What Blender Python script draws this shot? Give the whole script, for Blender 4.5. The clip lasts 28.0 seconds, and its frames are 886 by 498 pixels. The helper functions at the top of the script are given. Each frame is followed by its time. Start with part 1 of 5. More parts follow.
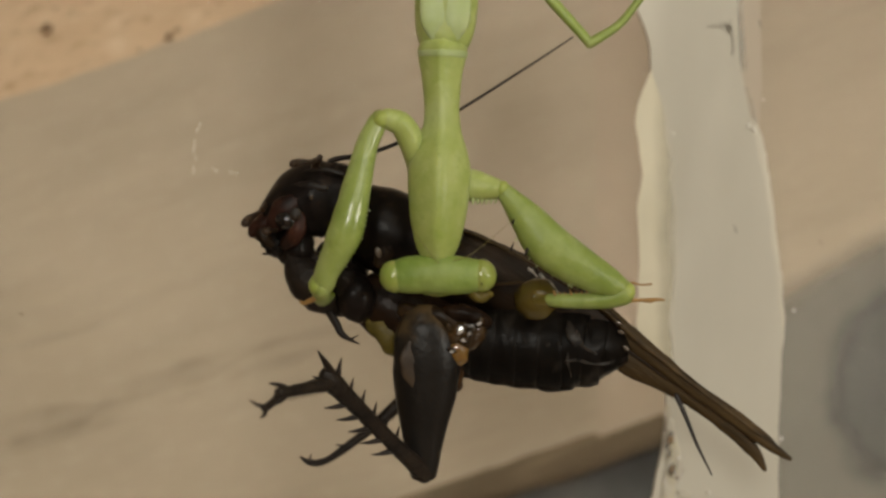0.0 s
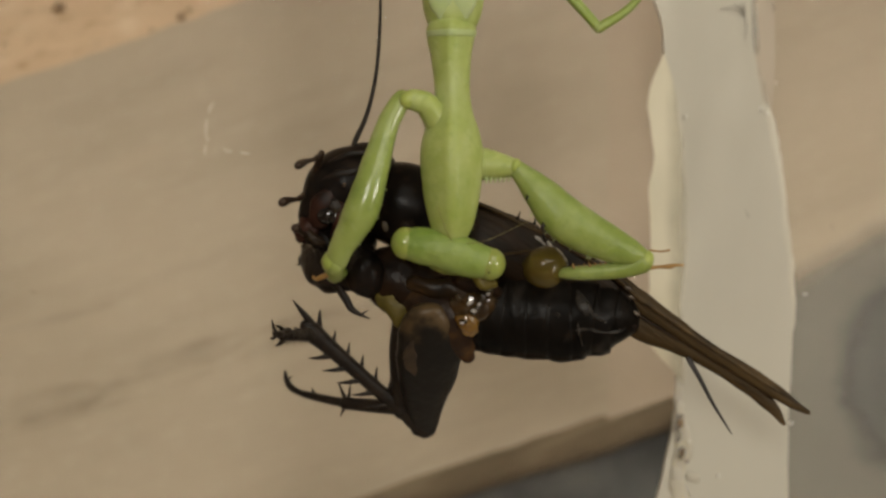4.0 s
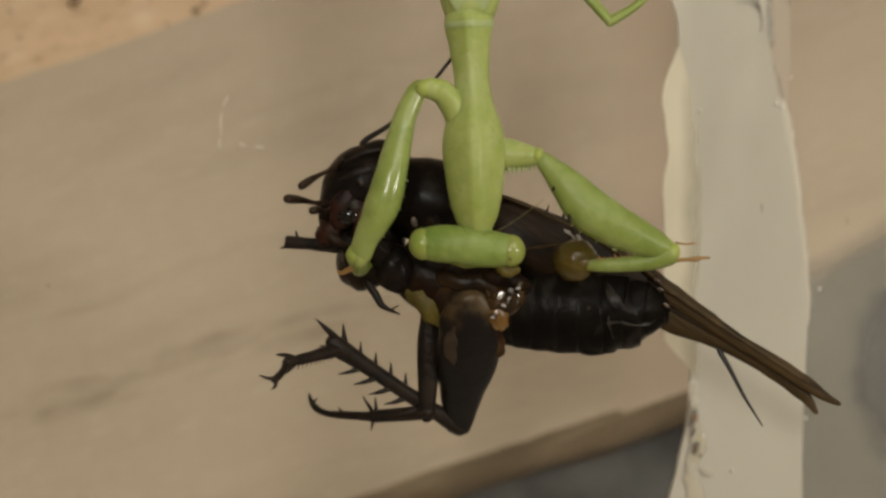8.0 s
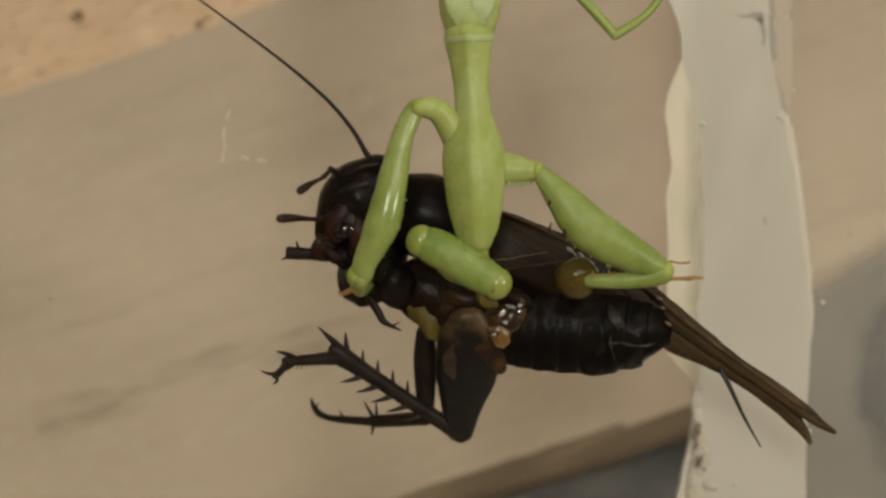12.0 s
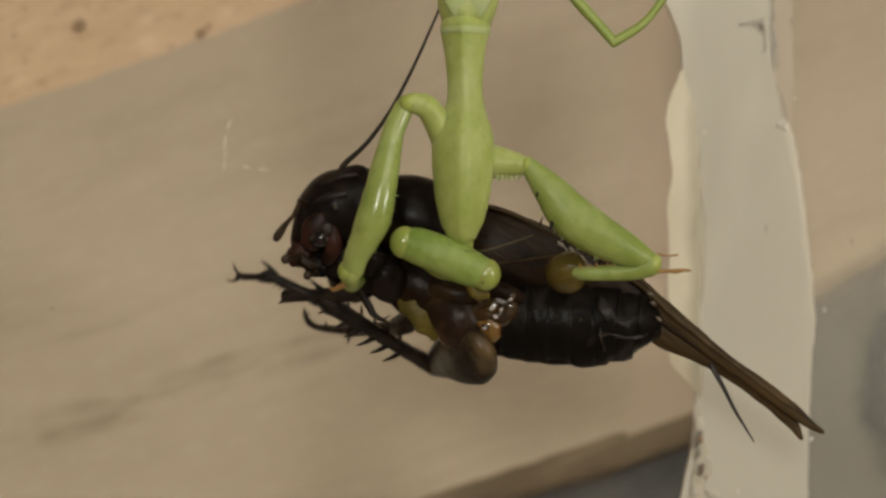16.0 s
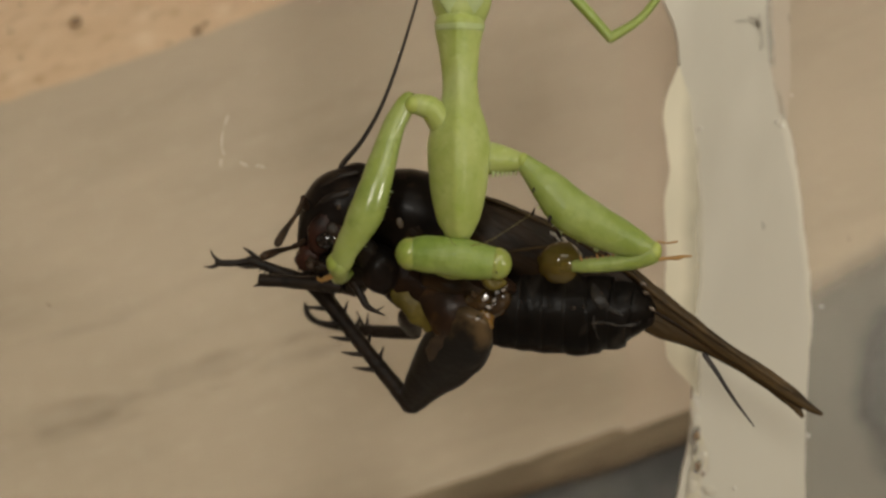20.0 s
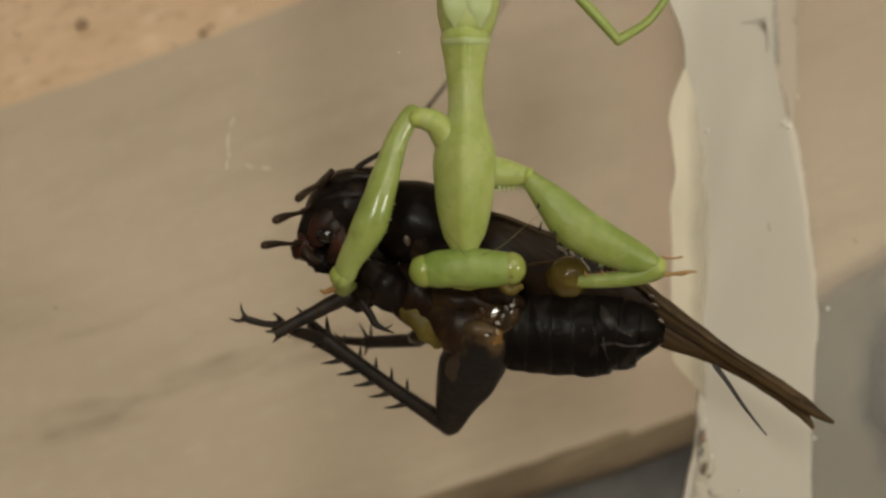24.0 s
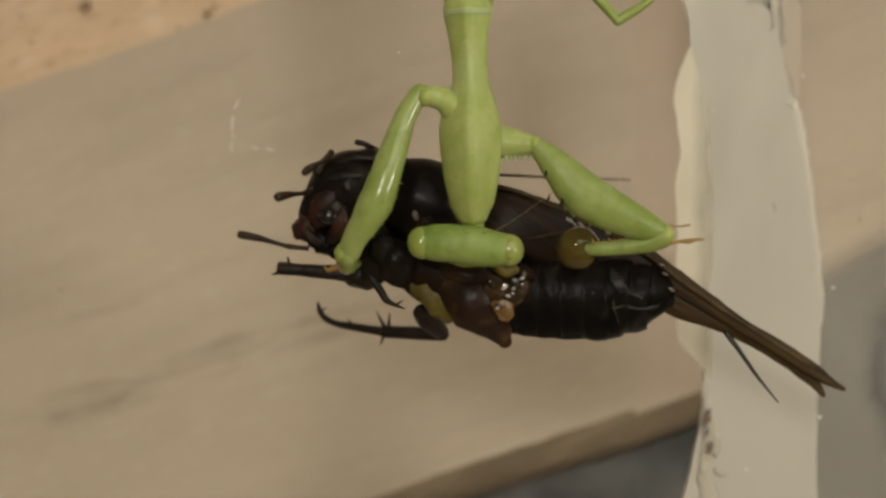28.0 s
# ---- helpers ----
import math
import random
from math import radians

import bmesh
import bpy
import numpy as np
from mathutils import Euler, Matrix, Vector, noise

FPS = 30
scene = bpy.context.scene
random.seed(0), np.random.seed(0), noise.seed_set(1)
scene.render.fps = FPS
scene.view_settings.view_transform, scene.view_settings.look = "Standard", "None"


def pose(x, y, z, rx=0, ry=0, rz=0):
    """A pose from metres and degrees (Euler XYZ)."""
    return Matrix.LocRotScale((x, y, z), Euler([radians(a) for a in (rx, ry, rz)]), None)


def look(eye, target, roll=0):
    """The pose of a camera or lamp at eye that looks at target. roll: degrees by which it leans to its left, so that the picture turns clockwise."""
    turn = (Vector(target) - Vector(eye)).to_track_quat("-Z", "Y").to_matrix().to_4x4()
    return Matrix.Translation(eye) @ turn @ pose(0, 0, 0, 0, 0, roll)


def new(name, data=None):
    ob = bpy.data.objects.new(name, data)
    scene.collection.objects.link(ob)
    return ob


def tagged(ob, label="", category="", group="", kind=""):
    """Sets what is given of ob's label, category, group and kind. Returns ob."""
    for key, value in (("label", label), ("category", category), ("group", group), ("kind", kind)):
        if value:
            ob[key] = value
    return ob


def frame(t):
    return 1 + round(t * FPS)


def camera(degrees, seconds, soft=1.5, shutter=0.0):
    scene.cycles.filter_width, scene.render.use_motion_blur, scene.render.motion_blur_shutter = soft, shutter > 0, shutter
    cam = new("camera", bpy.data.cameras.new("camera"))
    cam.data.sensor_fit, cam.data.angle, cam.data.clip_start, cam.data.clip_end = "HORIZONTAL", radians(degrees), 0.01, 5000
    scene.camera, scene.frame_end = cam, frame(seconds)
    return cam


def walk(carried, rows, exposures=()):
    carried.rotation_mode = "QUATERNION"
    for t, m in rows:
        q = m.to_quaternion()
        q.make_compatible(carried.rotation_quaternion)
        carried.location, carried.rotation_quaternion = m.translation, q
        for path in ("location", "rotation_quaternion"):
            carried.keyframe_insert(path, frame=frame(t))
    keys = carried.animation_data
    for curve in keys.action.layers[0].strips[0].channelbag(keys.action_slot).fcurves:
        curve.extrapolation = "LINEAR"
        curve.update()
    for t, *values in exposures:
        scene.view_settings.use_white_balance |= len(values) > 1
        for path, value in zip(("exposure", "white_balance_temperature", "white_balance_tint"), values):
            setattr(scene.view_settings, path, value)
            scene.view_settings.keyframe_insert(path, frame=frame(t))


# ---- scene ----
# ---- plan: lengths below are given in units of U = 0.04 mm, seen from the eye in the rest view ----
U = 0.00004
LENS = 32.0
FOCAL = 784 / math.tan(radians(LENS / 2))
D = FOCAL * U
EYE = 0.075


def S(x, y, d=0.0):
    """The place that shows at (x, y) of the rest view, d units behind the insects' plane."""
    k = U * (FOCAL + d) / FOCAL
    return Vector(((x - 784) * k, d * U, EYE + (441 - y) * k))


# turn of the hand-held camera: seconds, shift of the view right and down, roll in degrees
CAM = [
    (0, -49.2, 7, -0.34), (0.5, -50.1, 8.4, -0.33), (1, -50.3, 11.9, -0.29), (1.5, -53.1, 16.3, -0.26), (2, -53.4, 18, -0.25), (2.5, -52.3, 19.3, -0.21),
    (3, -45.7, 14.5, -0.12), (3.5, -36.4, -16.5, -0.03), (5.5, -19.2, -33.5, 0.1), (6, -15.5, -38.7, 0.1), (6.5, -13.2, -39.1, 0.12), (7, -11.6, -41, 0.12),
    (7.5, -6.1, -38.3, 0.1), (8, -4.7, -35.8, 0.11), (8.5, -3.6, -37.7, 0.13), (9, -2.3, -38.6, 0.12), (9.5, -0.1, -32.1, 0.13), (10, 2.3, -33.8, 0.13),
    (10.5, -0.2, -26.7, 0.09), (11, -2.1, -19.7, 0.08), (11.5, -3.2, -14.4, 0.08), (12, 0.5, -12.5, 0.09), (12.5, 2.7, -10.7, 0.11), (14.5, 4.3, -0.5, -0.03),
    (15, 4.1, 4.3, -0.02), (15.5, 3.4, 4.3, -0.03), (16, 2.9, 2.8, -0.04), (16.5, 1.6, 1.7, -0.03), (17, 0, 0, 0.01), (17.5, -3.3, 0.4, 0.04),
    (18, -3.7, 1.1, 0.01), (18.5, -3.5, -1.4, -0.06), (19, -3.7, -6.7, -0.06), (19.5, -3.8, -4.5, -0.04), (20, -2.3, -2.8, -0.05), (20.5, -0.4, -2.6, -0.04),
    (21, 0.5, -1, -0.02), (21.5, -1, 5.8, -0.02), (23.5, 3.5, 8.5, -0.04), (24, 8, 0.9, -0.08), (24.5, 5.7, 11.7, -0.11), (25, 10.5, 7.4, -0.15),
    (25.5, 9.8, 2.1, -0.15), (26, 11.1, -1.7, -0.11), (26.5, 14.8, -9, -0.06), (27, 17.4, -16.2, -0.06), (27.5, 16.4, -22.5, -0.16), (28, 16.9, -33.3, -0.28),
]
cam = camera(LENS, 28.0, soft=2.7, shutter=0.5)
# a close-up lens: sharp on the insects, softer on the boards behind
cam.data.dof.use_dof, cam.data.dof.focus_distance, cam.data.dof.aperture_fstop = True, D - 0.003, 36.0


def eye_pose(h, v, roll=0.0):
    return pose(0, -D, EYE, 90 + math.degrees(math.atan2(v, FOCAL)), 0, math.degrees(math.atan2(h, FOCAL))) @ pose(0, 0, 0, 0, 0, roll)


walk(cam, [(t, eye_pose(h, v, r)) for t, h, v, r in CAM], exposures=[(0, 0.0), (28, 0.0)])

# ---- light: unseen lamps added, two small spots set by glints, one broad soft light ----
world = bpy.data.worlds.new("room_air")
scene.world = world
world.use_nodes = True
world.node_tree.nodes["Background"].inputs[0].default_value = (1.0, 0.95, 0.86, 1)
world.node_tree.nodes["Background"].inputs[1].default_value = 0.08


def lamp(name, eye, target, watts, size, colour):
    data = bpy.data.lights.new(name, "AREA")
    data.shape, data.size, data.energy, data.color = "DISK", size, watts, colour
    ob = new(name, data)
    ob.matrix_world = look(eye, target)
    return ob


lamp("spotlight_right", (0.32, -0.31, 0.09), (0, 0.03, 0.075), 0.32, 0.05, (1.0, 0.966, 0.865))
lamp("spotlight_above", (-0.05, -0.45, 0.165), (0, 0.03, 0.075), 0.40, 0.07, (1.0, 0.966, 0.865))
lamp("broad_soft_light", (0.22, -0.46, 0.442), (0, 0, 0.07), 1.31, 0.52, (1.0, 0.962, 0.832))


# ---- materials ----
def material(name, a, b, scale=300.0, rough=0.5, bump=0.0, bump_scale=2500.0, coat=0.0, sss=0.0, glass=0.0, alpha=1.0, stretch=(1, 1, 1), metal=0.0, turn=0.0, contrast=0.2, ior=1.45, spec=0.5):
    m = bpy.data.materials.new(name)
    m.use_nodes = True
    nt = m.node_tree
    p = nt.nodes["Principled BSDF"]
    co = nt.nodes.new("ShaderNodeTexCoord")
    mp = nt.nodes.new("ShaderNodeMapping")
    mp.vector_type = "TEXTURE"
    mp.inputs["Scale"].default_value = [1 / s for s in stretch]
    mp.inputs["Rotation"].default_value = (0, radians(turn), 0)
    nt.links.new(co.outputs["Object"], mp.inputs["Vector"])
    n1, n2 = nt.nodes.new("ShaderNodeTexNoise"), nt.nodes.new("ShaderNodeTexNoise")
    n1.inputs["Scale"].default_value, n1.inputs["Detail"].default_value = scale, 4
    n2.inputs["Scale"].default_value, n2.inputs["Detail"].default_value = bump_scale, 3
    for n in (n1, n2):
        nt.links.new(mp.outputs[0], n.inputs["Vector"])
    ramp = nt.nodes.new("ShaderNodeValToRGB")
    ramp.color_ramp.elements[0].position, ramp.color_ramp.elements[1].position = 0.5 - contrast, 0.5 + contrast
    ramp.color_ramp.elements[0].color, ramp.color_ramp.elements[1].color = (*a, 1), (*b, 1)
    nt.links.new(n1.outputs["Fac"], ramp.inputs[0])
    nt.links.new(ramp.outputs[0], p.inputs["Base Color"])
    p.inputs["Roughness"].default_value, p.inputs["Metallic"].default_value = rough, metal
    p.inputs["Coat Weight"].default_value, p.inputs["Coat Roughness"].default_value = coat, 0.08
    p.inputs["IOR"].default_value, p.inputs["Specular IOR Level"].default_value = ior, spec
    if sss:
        p.inputs["Subsurface Weight"].default_value, p.inputs["Subsurface Scale"].default_value = sss, 0.0012
        p.inputs["Subsurface Radius"].default_value = (1.0, 1.0, 0.4)
    p.inputs["Transmission Weight"].default_value, p.inputs["Alpha"].default_value = glass, alpha
    if bump:
        bp = nt.nodes.new("ShaderNodeBump")
        bp.inputs["Strength"].default_value, bp.inputs["Distance"].default_value = bump, 0.00012
        nt.links.new(n2.outputs["Fac"], bp.inputs["Height"])
        nt.links.new(bp.outputs[0], p.inputs["Normal"])
    return m


GREEN = material("mantis_skin", (0.34, 0.43, 0.095), (0.51, 0.585, 0.215), 420, 0.4, 0.6, 1000, sss=0.35, contrast=0.25, spec=0.5)
THIGH_GREEN = material("mantis_thigh_skin", (0.215, 0.305, 0.058), (0.355, 0.435, 0.12), 380, 0.38, 0.8, 1000, sss=0.35, contrast=0.28, spec=0.5)
WET_GREEN = material("mantis_wet_thigh", (0.24, 0.335, 0.066), (0.38, 0.47, 0.135), 380, 0.23, 0.5, 500, sss=0.35, contrast=0.28, spec=1.0)
PALE = material("mantis_pale_skin", (0.41, 0.52, 0.20), (0.50, 0.60, 0.30), 500, 0.4, 0.2, 4000, sss=0.3)
JOINT = material("mantis_joint", (0.33, 0.43, 0.085), (0.45, 0.53, 0.14), 700, 0.35, 0.1, sss=0.3)
EYE_SKIN = material("mantis_eye", (0.27, 0.37, 0.068), (0.45, 0.475, 0.14), 420, 0.22, 0.1, sss=0.3, spec=0.9)
TARSUS = material("mantis_foot", (0.30, 0.15, 0.05), (0.45, 0.28, 0.09), 900, 0.5, 0.2)
BLACK = material("cricket_shell", (0.0055, 0.0044, 0.0040), (0.015, 0.0108, 0.0090), 500, 0.3, 0.4, 900, spec=0.14)
BELLY = material("cricket_belly", (0.0030, 0.0027, 0.0025), (0.0105, 0.0085, 0.0070), 300, 0.32, 1.0, 600, spec=0.12)
FOLD = material("cricket_skin_fold", (0.010, 0.0085, 0.0075), (0.070, 0.059, 0.048), 900, 0.34, 0.9, 1300, spec=0.35)
HIP = material("cricket_hip", (0.007, 0.0045, 0.0035), (0.046, 0.023, 0.012), 350, 0.35, 0.6, 1400, spec=0.3)
MOSS = material("mantis_head_skin", (0.17, 0.27, 0.045), (0.30, 0.405, 0.09), 420, 0.42, 0.9, 1300, sss=0.3, contrast=0.28, spec=0.45)
PALP_SKIN = material("cricket_palp", (0.012, 0.007, 0.004), (0.050, 0.030, 0.018), 700, 0.45, 0.5, 2200, spec=0.3)
LEG = material("cricket_leg", (0.009, 0.0068, 0.0058), (0.025, 0.018, 0.013), 600, 0.42, 0.8, 2200, spec=0.3)
THIGH = material("cricket_thigh", (0.0042, 0.0039, 0.0038), (0.014, 0.0122, 0.0105), 160, 0.36, 0.5, 1500, spec=0.35, contrast=0.25)
PATCH = material("cricket_thigh_patch", (0.018, 0.013, 0.010), (0.075, 0.048, 0.026), 600, 0.5, 0.3)
FACE = material("cricket_face", (0.012, 0.0055, 0.004), (0.070, 0.026, 0.016), 500, 0.42, 0.4, 1200, spec=0.25)
WING = material("cricket_wing", (0.009, 0.0058, 0.0036), (0.034, 0.020, 0.010), 400, 0.4, 0.9, 1500, spec=0.2, stretch=(0.5, 1, 2), turn=32)
TAIL = material("cricket_hind_wing", (0.022, 0.014, 0.006), (0.100, 0.064, 0.026), 300, 0.45, 0.8, 1800, spec=0.2, stretch=(0.4, 1, 1.8), turn=37, contrast=0.3)
GLARE_STREAK = material("cricket_wing_glare", (0.04, 0.025, 0.011), (0.11, 0.072, 0.030), 700, 0.4, 0.5, 1500, spec=0.3)
YELLOW = material("membrane", (0.045, 0.036, 0.008), (0.20, 0.158, 0.028), 420, 0.42, 0.8, 1500, spec=0.35)
FLESH = material("wound_flesh", (0.005, 0.0035, 0.0025), (0.055, 0.030, 0.011), 420, 0.38, 0.4, 1300, spec=0.3)
AMBER = material("amber_jelly", (0.10, 0.05, 0.010), (0.34, 0.19, 0.045), 500, 0.06, 0.3, 1500, coat=1.0, sss=0.5)
JELLY = material("clear_jelly", (0.012, 0.007, 0.004), (0.13, 0.072, 0.022), 420, 0.06, 0.5, 650, coat=1.0, glass=0.4, ior=1.33)
WET = material("wet_gut", (0.008, 0.005, 0.004), (0.028, 0.015, 0.008), 600, 0.3, 0.6, 1500, spec=0.12)
EYE_BLACK = material("cricket_eye", (0.006, 0.005, 0.005), (0.012, 0.010, 0.010), 800, 0.08, coat=0.6)
DROP = material("droplet_liquid", (0.15, 0.112, 0.021), (0.24, 0.18, 0.036), 300, 0.12, glass=0.6, coat=1.0, ior=1.06)
CERCUS = material("cricket_cercus", (0.012, 0.010, 0.010), (0.03, 0.025, 0.025), 600, 0.4)
GLUE = material("hot_glue", (0.58, 0.545, 0.43), (0.68, 0.635, 0.50), 90, 0.28, 0.25, 700, sss=0.25, coat=0.15)
GLUE_FLAP = material("hot_glue_flap", (0.67, 0.625, 0.48), (0.77, 0.715, 0.56), 120, 0.32, 0.3, 500, coat=0.1)
GLUE_BEAD = material("hot_glue_bead", (0.56, 0.53, 0.44), (0.66, 0.62, 0.53), 60, 0.5, 0.2, 600, stretch=(1, 1, 0.3))
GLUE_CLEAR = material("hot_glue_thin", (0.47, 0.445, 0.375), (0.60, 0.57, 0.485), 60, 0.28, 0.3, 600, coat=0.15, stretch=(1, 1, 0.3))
PANE = material("clear_plastic", (1, 1, 1), (1, 1, 1), 100, 0.0, glass=1.0, ior=1.02)
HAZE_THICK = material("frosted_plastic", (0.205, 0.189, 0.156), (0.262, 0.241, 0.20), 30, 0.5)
DARK_PATCH = material("dark_patch", (0.125, 0.12, 0.106), (0.175, 0.167, 0.147), 30, 0.5)
SEAM = material("plastic_seam", (0.36, 0.35, 0.315), (0.48, 0.455, 0.40), 160, 0.5, stretch=(1, 1, 0.3))
PINK = material("plastic_rim", (0.445, 0.378, 0.294), (0.50, 0.428, 0.335), 50, 0.4)
STREAK = material("grain_streak", (0.16, 0.115, 0.075), (0.30, 0.23, 0.16), 180, 0.7, alpha=0.55)
STAIN = material("glue_stain", (0.22, 0.195, 0.17), (0.34, 0.31, 0.27), 400, 0.6, alpha=0.5)
SPECK = material("knot_brown", (0.27, 0.17, 0.09), (0.42, 0.28, 0.165), 300, 0.8)
FEELER = material("mantis_feeler", (0.16, 0.14, 0.05), (0.24, 0.20, 0.07), 900, 0.5)
# near-white base colour puts the glints of scratches and glue into paint
GLINT_WHITE = material("white_glint", (0.85, 0.83, 0.78), (0.95, 0.93, 0.90), 900, 0.3)
# bright white base colour stands in for wet highlights on wing and wound
GLINT_PAINT = material("painted_glint", (0.42, 0.40, 0.37), (0.72, 0.70, 0.67), 1500, 0.2, 0.8, 1500, coat=1.0)
WATER = material("wet_film", (0.06, 0.045, 0.035), (0.16, 0.13, 0.10), 900, 0.12, 0.4, 1500, coat=1.0)
DIRT = material("dirt", (0.03, 0.022, 0.015), (0.08, 0.05, 0.03), 900, 0.8)
BOARD = material("board_veneer", (0.400, 0.329, 0.237), (0.461, 0.382, 0.280), 34, 0.6, 0.3, 900, stretch=(0.45, 1, 1.6), turn=-20)
STONE = material("sandy_board", (0.50, 0.355, 0.215), (0.70, 0.53, 0.355), 150, 0.85, 0.8, 600, contrast=0.33, stretch=(0.5, 1, 1.4), turn=-20)
SHADED_CLOTH = material("shade_dark_cloth", (0.026, 0.026, 0.026), (0.150, 0.147, 0.137), 70, 0.9, 0.8, 500, contrast=0.16)
# browner than the board: the shade on its lower edge is in the colour
SHADED_EDGE = material("shaded_board_edge", (0.120, 0.090, 0.054), (0.240, 0.182, 0.112), 90, 0.8, 0.8, 500, stretch=(0.22, 1, 1), turn=-20, contrast=0.22)
ROSY = material("rosy_plastic", (0.402, 0.322, 0.233), (0.462, 0.372, 0.273), 34, 0.6, 0.2, 900, stretch=(0.45, 1, 1.6), turn=-20)
LID = material("white_plastic", (0.60, 0.57, 0.52), (0.66, 0.62, 0.56), 60, 0.5, 0.2, 400)
WALL = material("wall_paint", (0.62, 0.55, 0.46), (0.68, 0.60, 0.50), 3, 0.8, 0.2, 60)
TABLE = material("table_wood", (0.26, 0.16, 0.09), (0.36, 0.23, 0.13), 30, 0.5, 0.2, 200, stretch=(0.2, 1, 1))


def soft_streaks(m, scale, stretch, turn, low, high, top):
    """Cover of a streak: broken up along the grain by a stretched noise."""
    nt = m.node_tree
    co, mp, n, r = [nt.nodes.new(k) for k in ("ShaderNodeTexCoord", "ShaderNodeMapping", "ShaderNodeTexNoise", "ShaderNodeMapRange")]
    mp.vector_type = "TEXTURE"
    mp.inputs["Scale"].default_value, mp.inputs["Rotation"].default_value = [1 / s for s in stretch], (0, radians(turn), 0)
    n.inputs["Scale"].default_value, n.inputs["Detail"].default_value = scale, 5
    r.inputs["From Min"].default_value, r.inputs["From Max"].default_value, r.inputs["To Max"].default_value = low, high, top
    nt.links.new(co.outputs["Object"], mp.inputs["Vector"])
    nt.links.new(mp.outputs[0], n.inputs["Vector"])
    nt.links.new(n.outputs["Fac"], r.inputs["Value"])
    nt.links.new(r.outputs[0], nt.nodes["Principled BSDF"].inputs["Alpha"])


soft_streaks(STREAK, 420, (0.3, 1, 1.2), -20, 0.42, 0.8, 0.34)


def flecks(m, colour, scale, stretch, turn, low, high, cover):
    """Fine flecks of another colour, drawn out along the grain."""
    nt = m.node_tree
    p = nt.nodes["Principled BSDF"]
    before = p.inputs["Base Color"].links[0].from_socket
    co, mp, n, r, mix = [nt.nodes.new(k) for k in ("ShaderNodeTexCoord", "ShaderNodeMapping", "ShaderNodeTexNoise", "ShaderNodeMapRange", "ShaderNodeMix")]
    mix.data_type = "RGBA"
    mp.vector_type = "TEXTURE"
    mp.inputs["Scale"].default_value, mp.inputs["Rotation"].default_value = [1 / s for s in stretch], (0, radians(turn), 0)
    n.inputs["Scale"].default_value, n.inputs["Detail"].default_value = scale, 3
    r.inputs["From Min"].default_value, r.inputs["From Max"].default_value, r.inputs["To Max"].default_value = low, high, cover
    nt.links.new(co.outputs["Object"], mp.inputs["Vector"])
    nt.links.new(mp.outputs[0], n.inputs["Vector"])
    nt.links.new(n.outputs["Fac"], r.inputs["Value"])
    nt.links.new(r.outputs[0], mix.inputs[0])
    nt.links.new(before, mix.inputs[6])
    mix.inputs[7].default_value = (*colour, 1)
    nt.links.new(mix.outputs[2], p.inputs["Base Color"])


flecks(STONE, (0.34, 0.22, 0.12), 900, (0.4, 1, 1.2), -20, 0.55, 0.72, 0.6)
flecks(STONE, (0.75, 0.62, 0.45), 500, (0.4, 1, 1.2), -20, 0.55, 0.75, 0.6)
flecks(BOARD, (0.27, 0.22, 0.15), 260, (0.14, 1, 1.0), -20, 0.5, 0.8, 0.3)
flecks(BOARD, (0.50, 0.43, 0.33), 1100, (0.3, 1, 1.0), -20, 0.52, 0.8, 0.4)


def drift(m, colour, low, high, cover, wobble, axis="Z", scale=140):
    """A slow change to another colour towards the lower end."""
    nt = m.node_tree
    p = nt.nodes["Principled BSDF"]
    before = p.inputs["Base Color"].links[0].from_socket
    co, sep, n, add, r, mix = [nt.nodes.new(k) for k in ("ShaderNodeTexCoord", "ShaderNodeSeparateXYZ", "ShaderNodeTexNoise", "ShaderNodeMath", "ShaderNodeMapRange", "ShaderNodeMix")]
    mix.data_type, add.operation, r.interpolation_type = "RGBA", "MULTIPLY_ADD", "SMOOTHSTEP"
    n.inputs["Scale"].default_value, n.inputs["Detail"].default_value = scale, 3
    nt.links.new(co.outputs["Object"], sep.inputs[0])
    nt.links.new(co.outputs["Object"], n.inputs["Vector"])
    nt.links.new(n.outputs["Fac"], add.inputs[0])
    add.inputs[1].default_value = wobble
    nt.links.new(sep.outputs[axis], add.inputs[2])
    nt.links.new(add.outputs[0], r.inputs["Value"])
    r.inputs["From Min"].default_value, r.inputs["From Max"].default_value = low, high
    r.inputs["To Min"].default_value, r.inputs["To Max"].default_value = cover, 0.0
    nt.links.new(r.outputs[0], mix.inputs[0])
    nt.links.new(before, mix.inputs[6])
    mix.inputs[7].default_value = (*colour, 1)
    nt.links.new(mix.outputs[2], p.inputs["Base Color"])


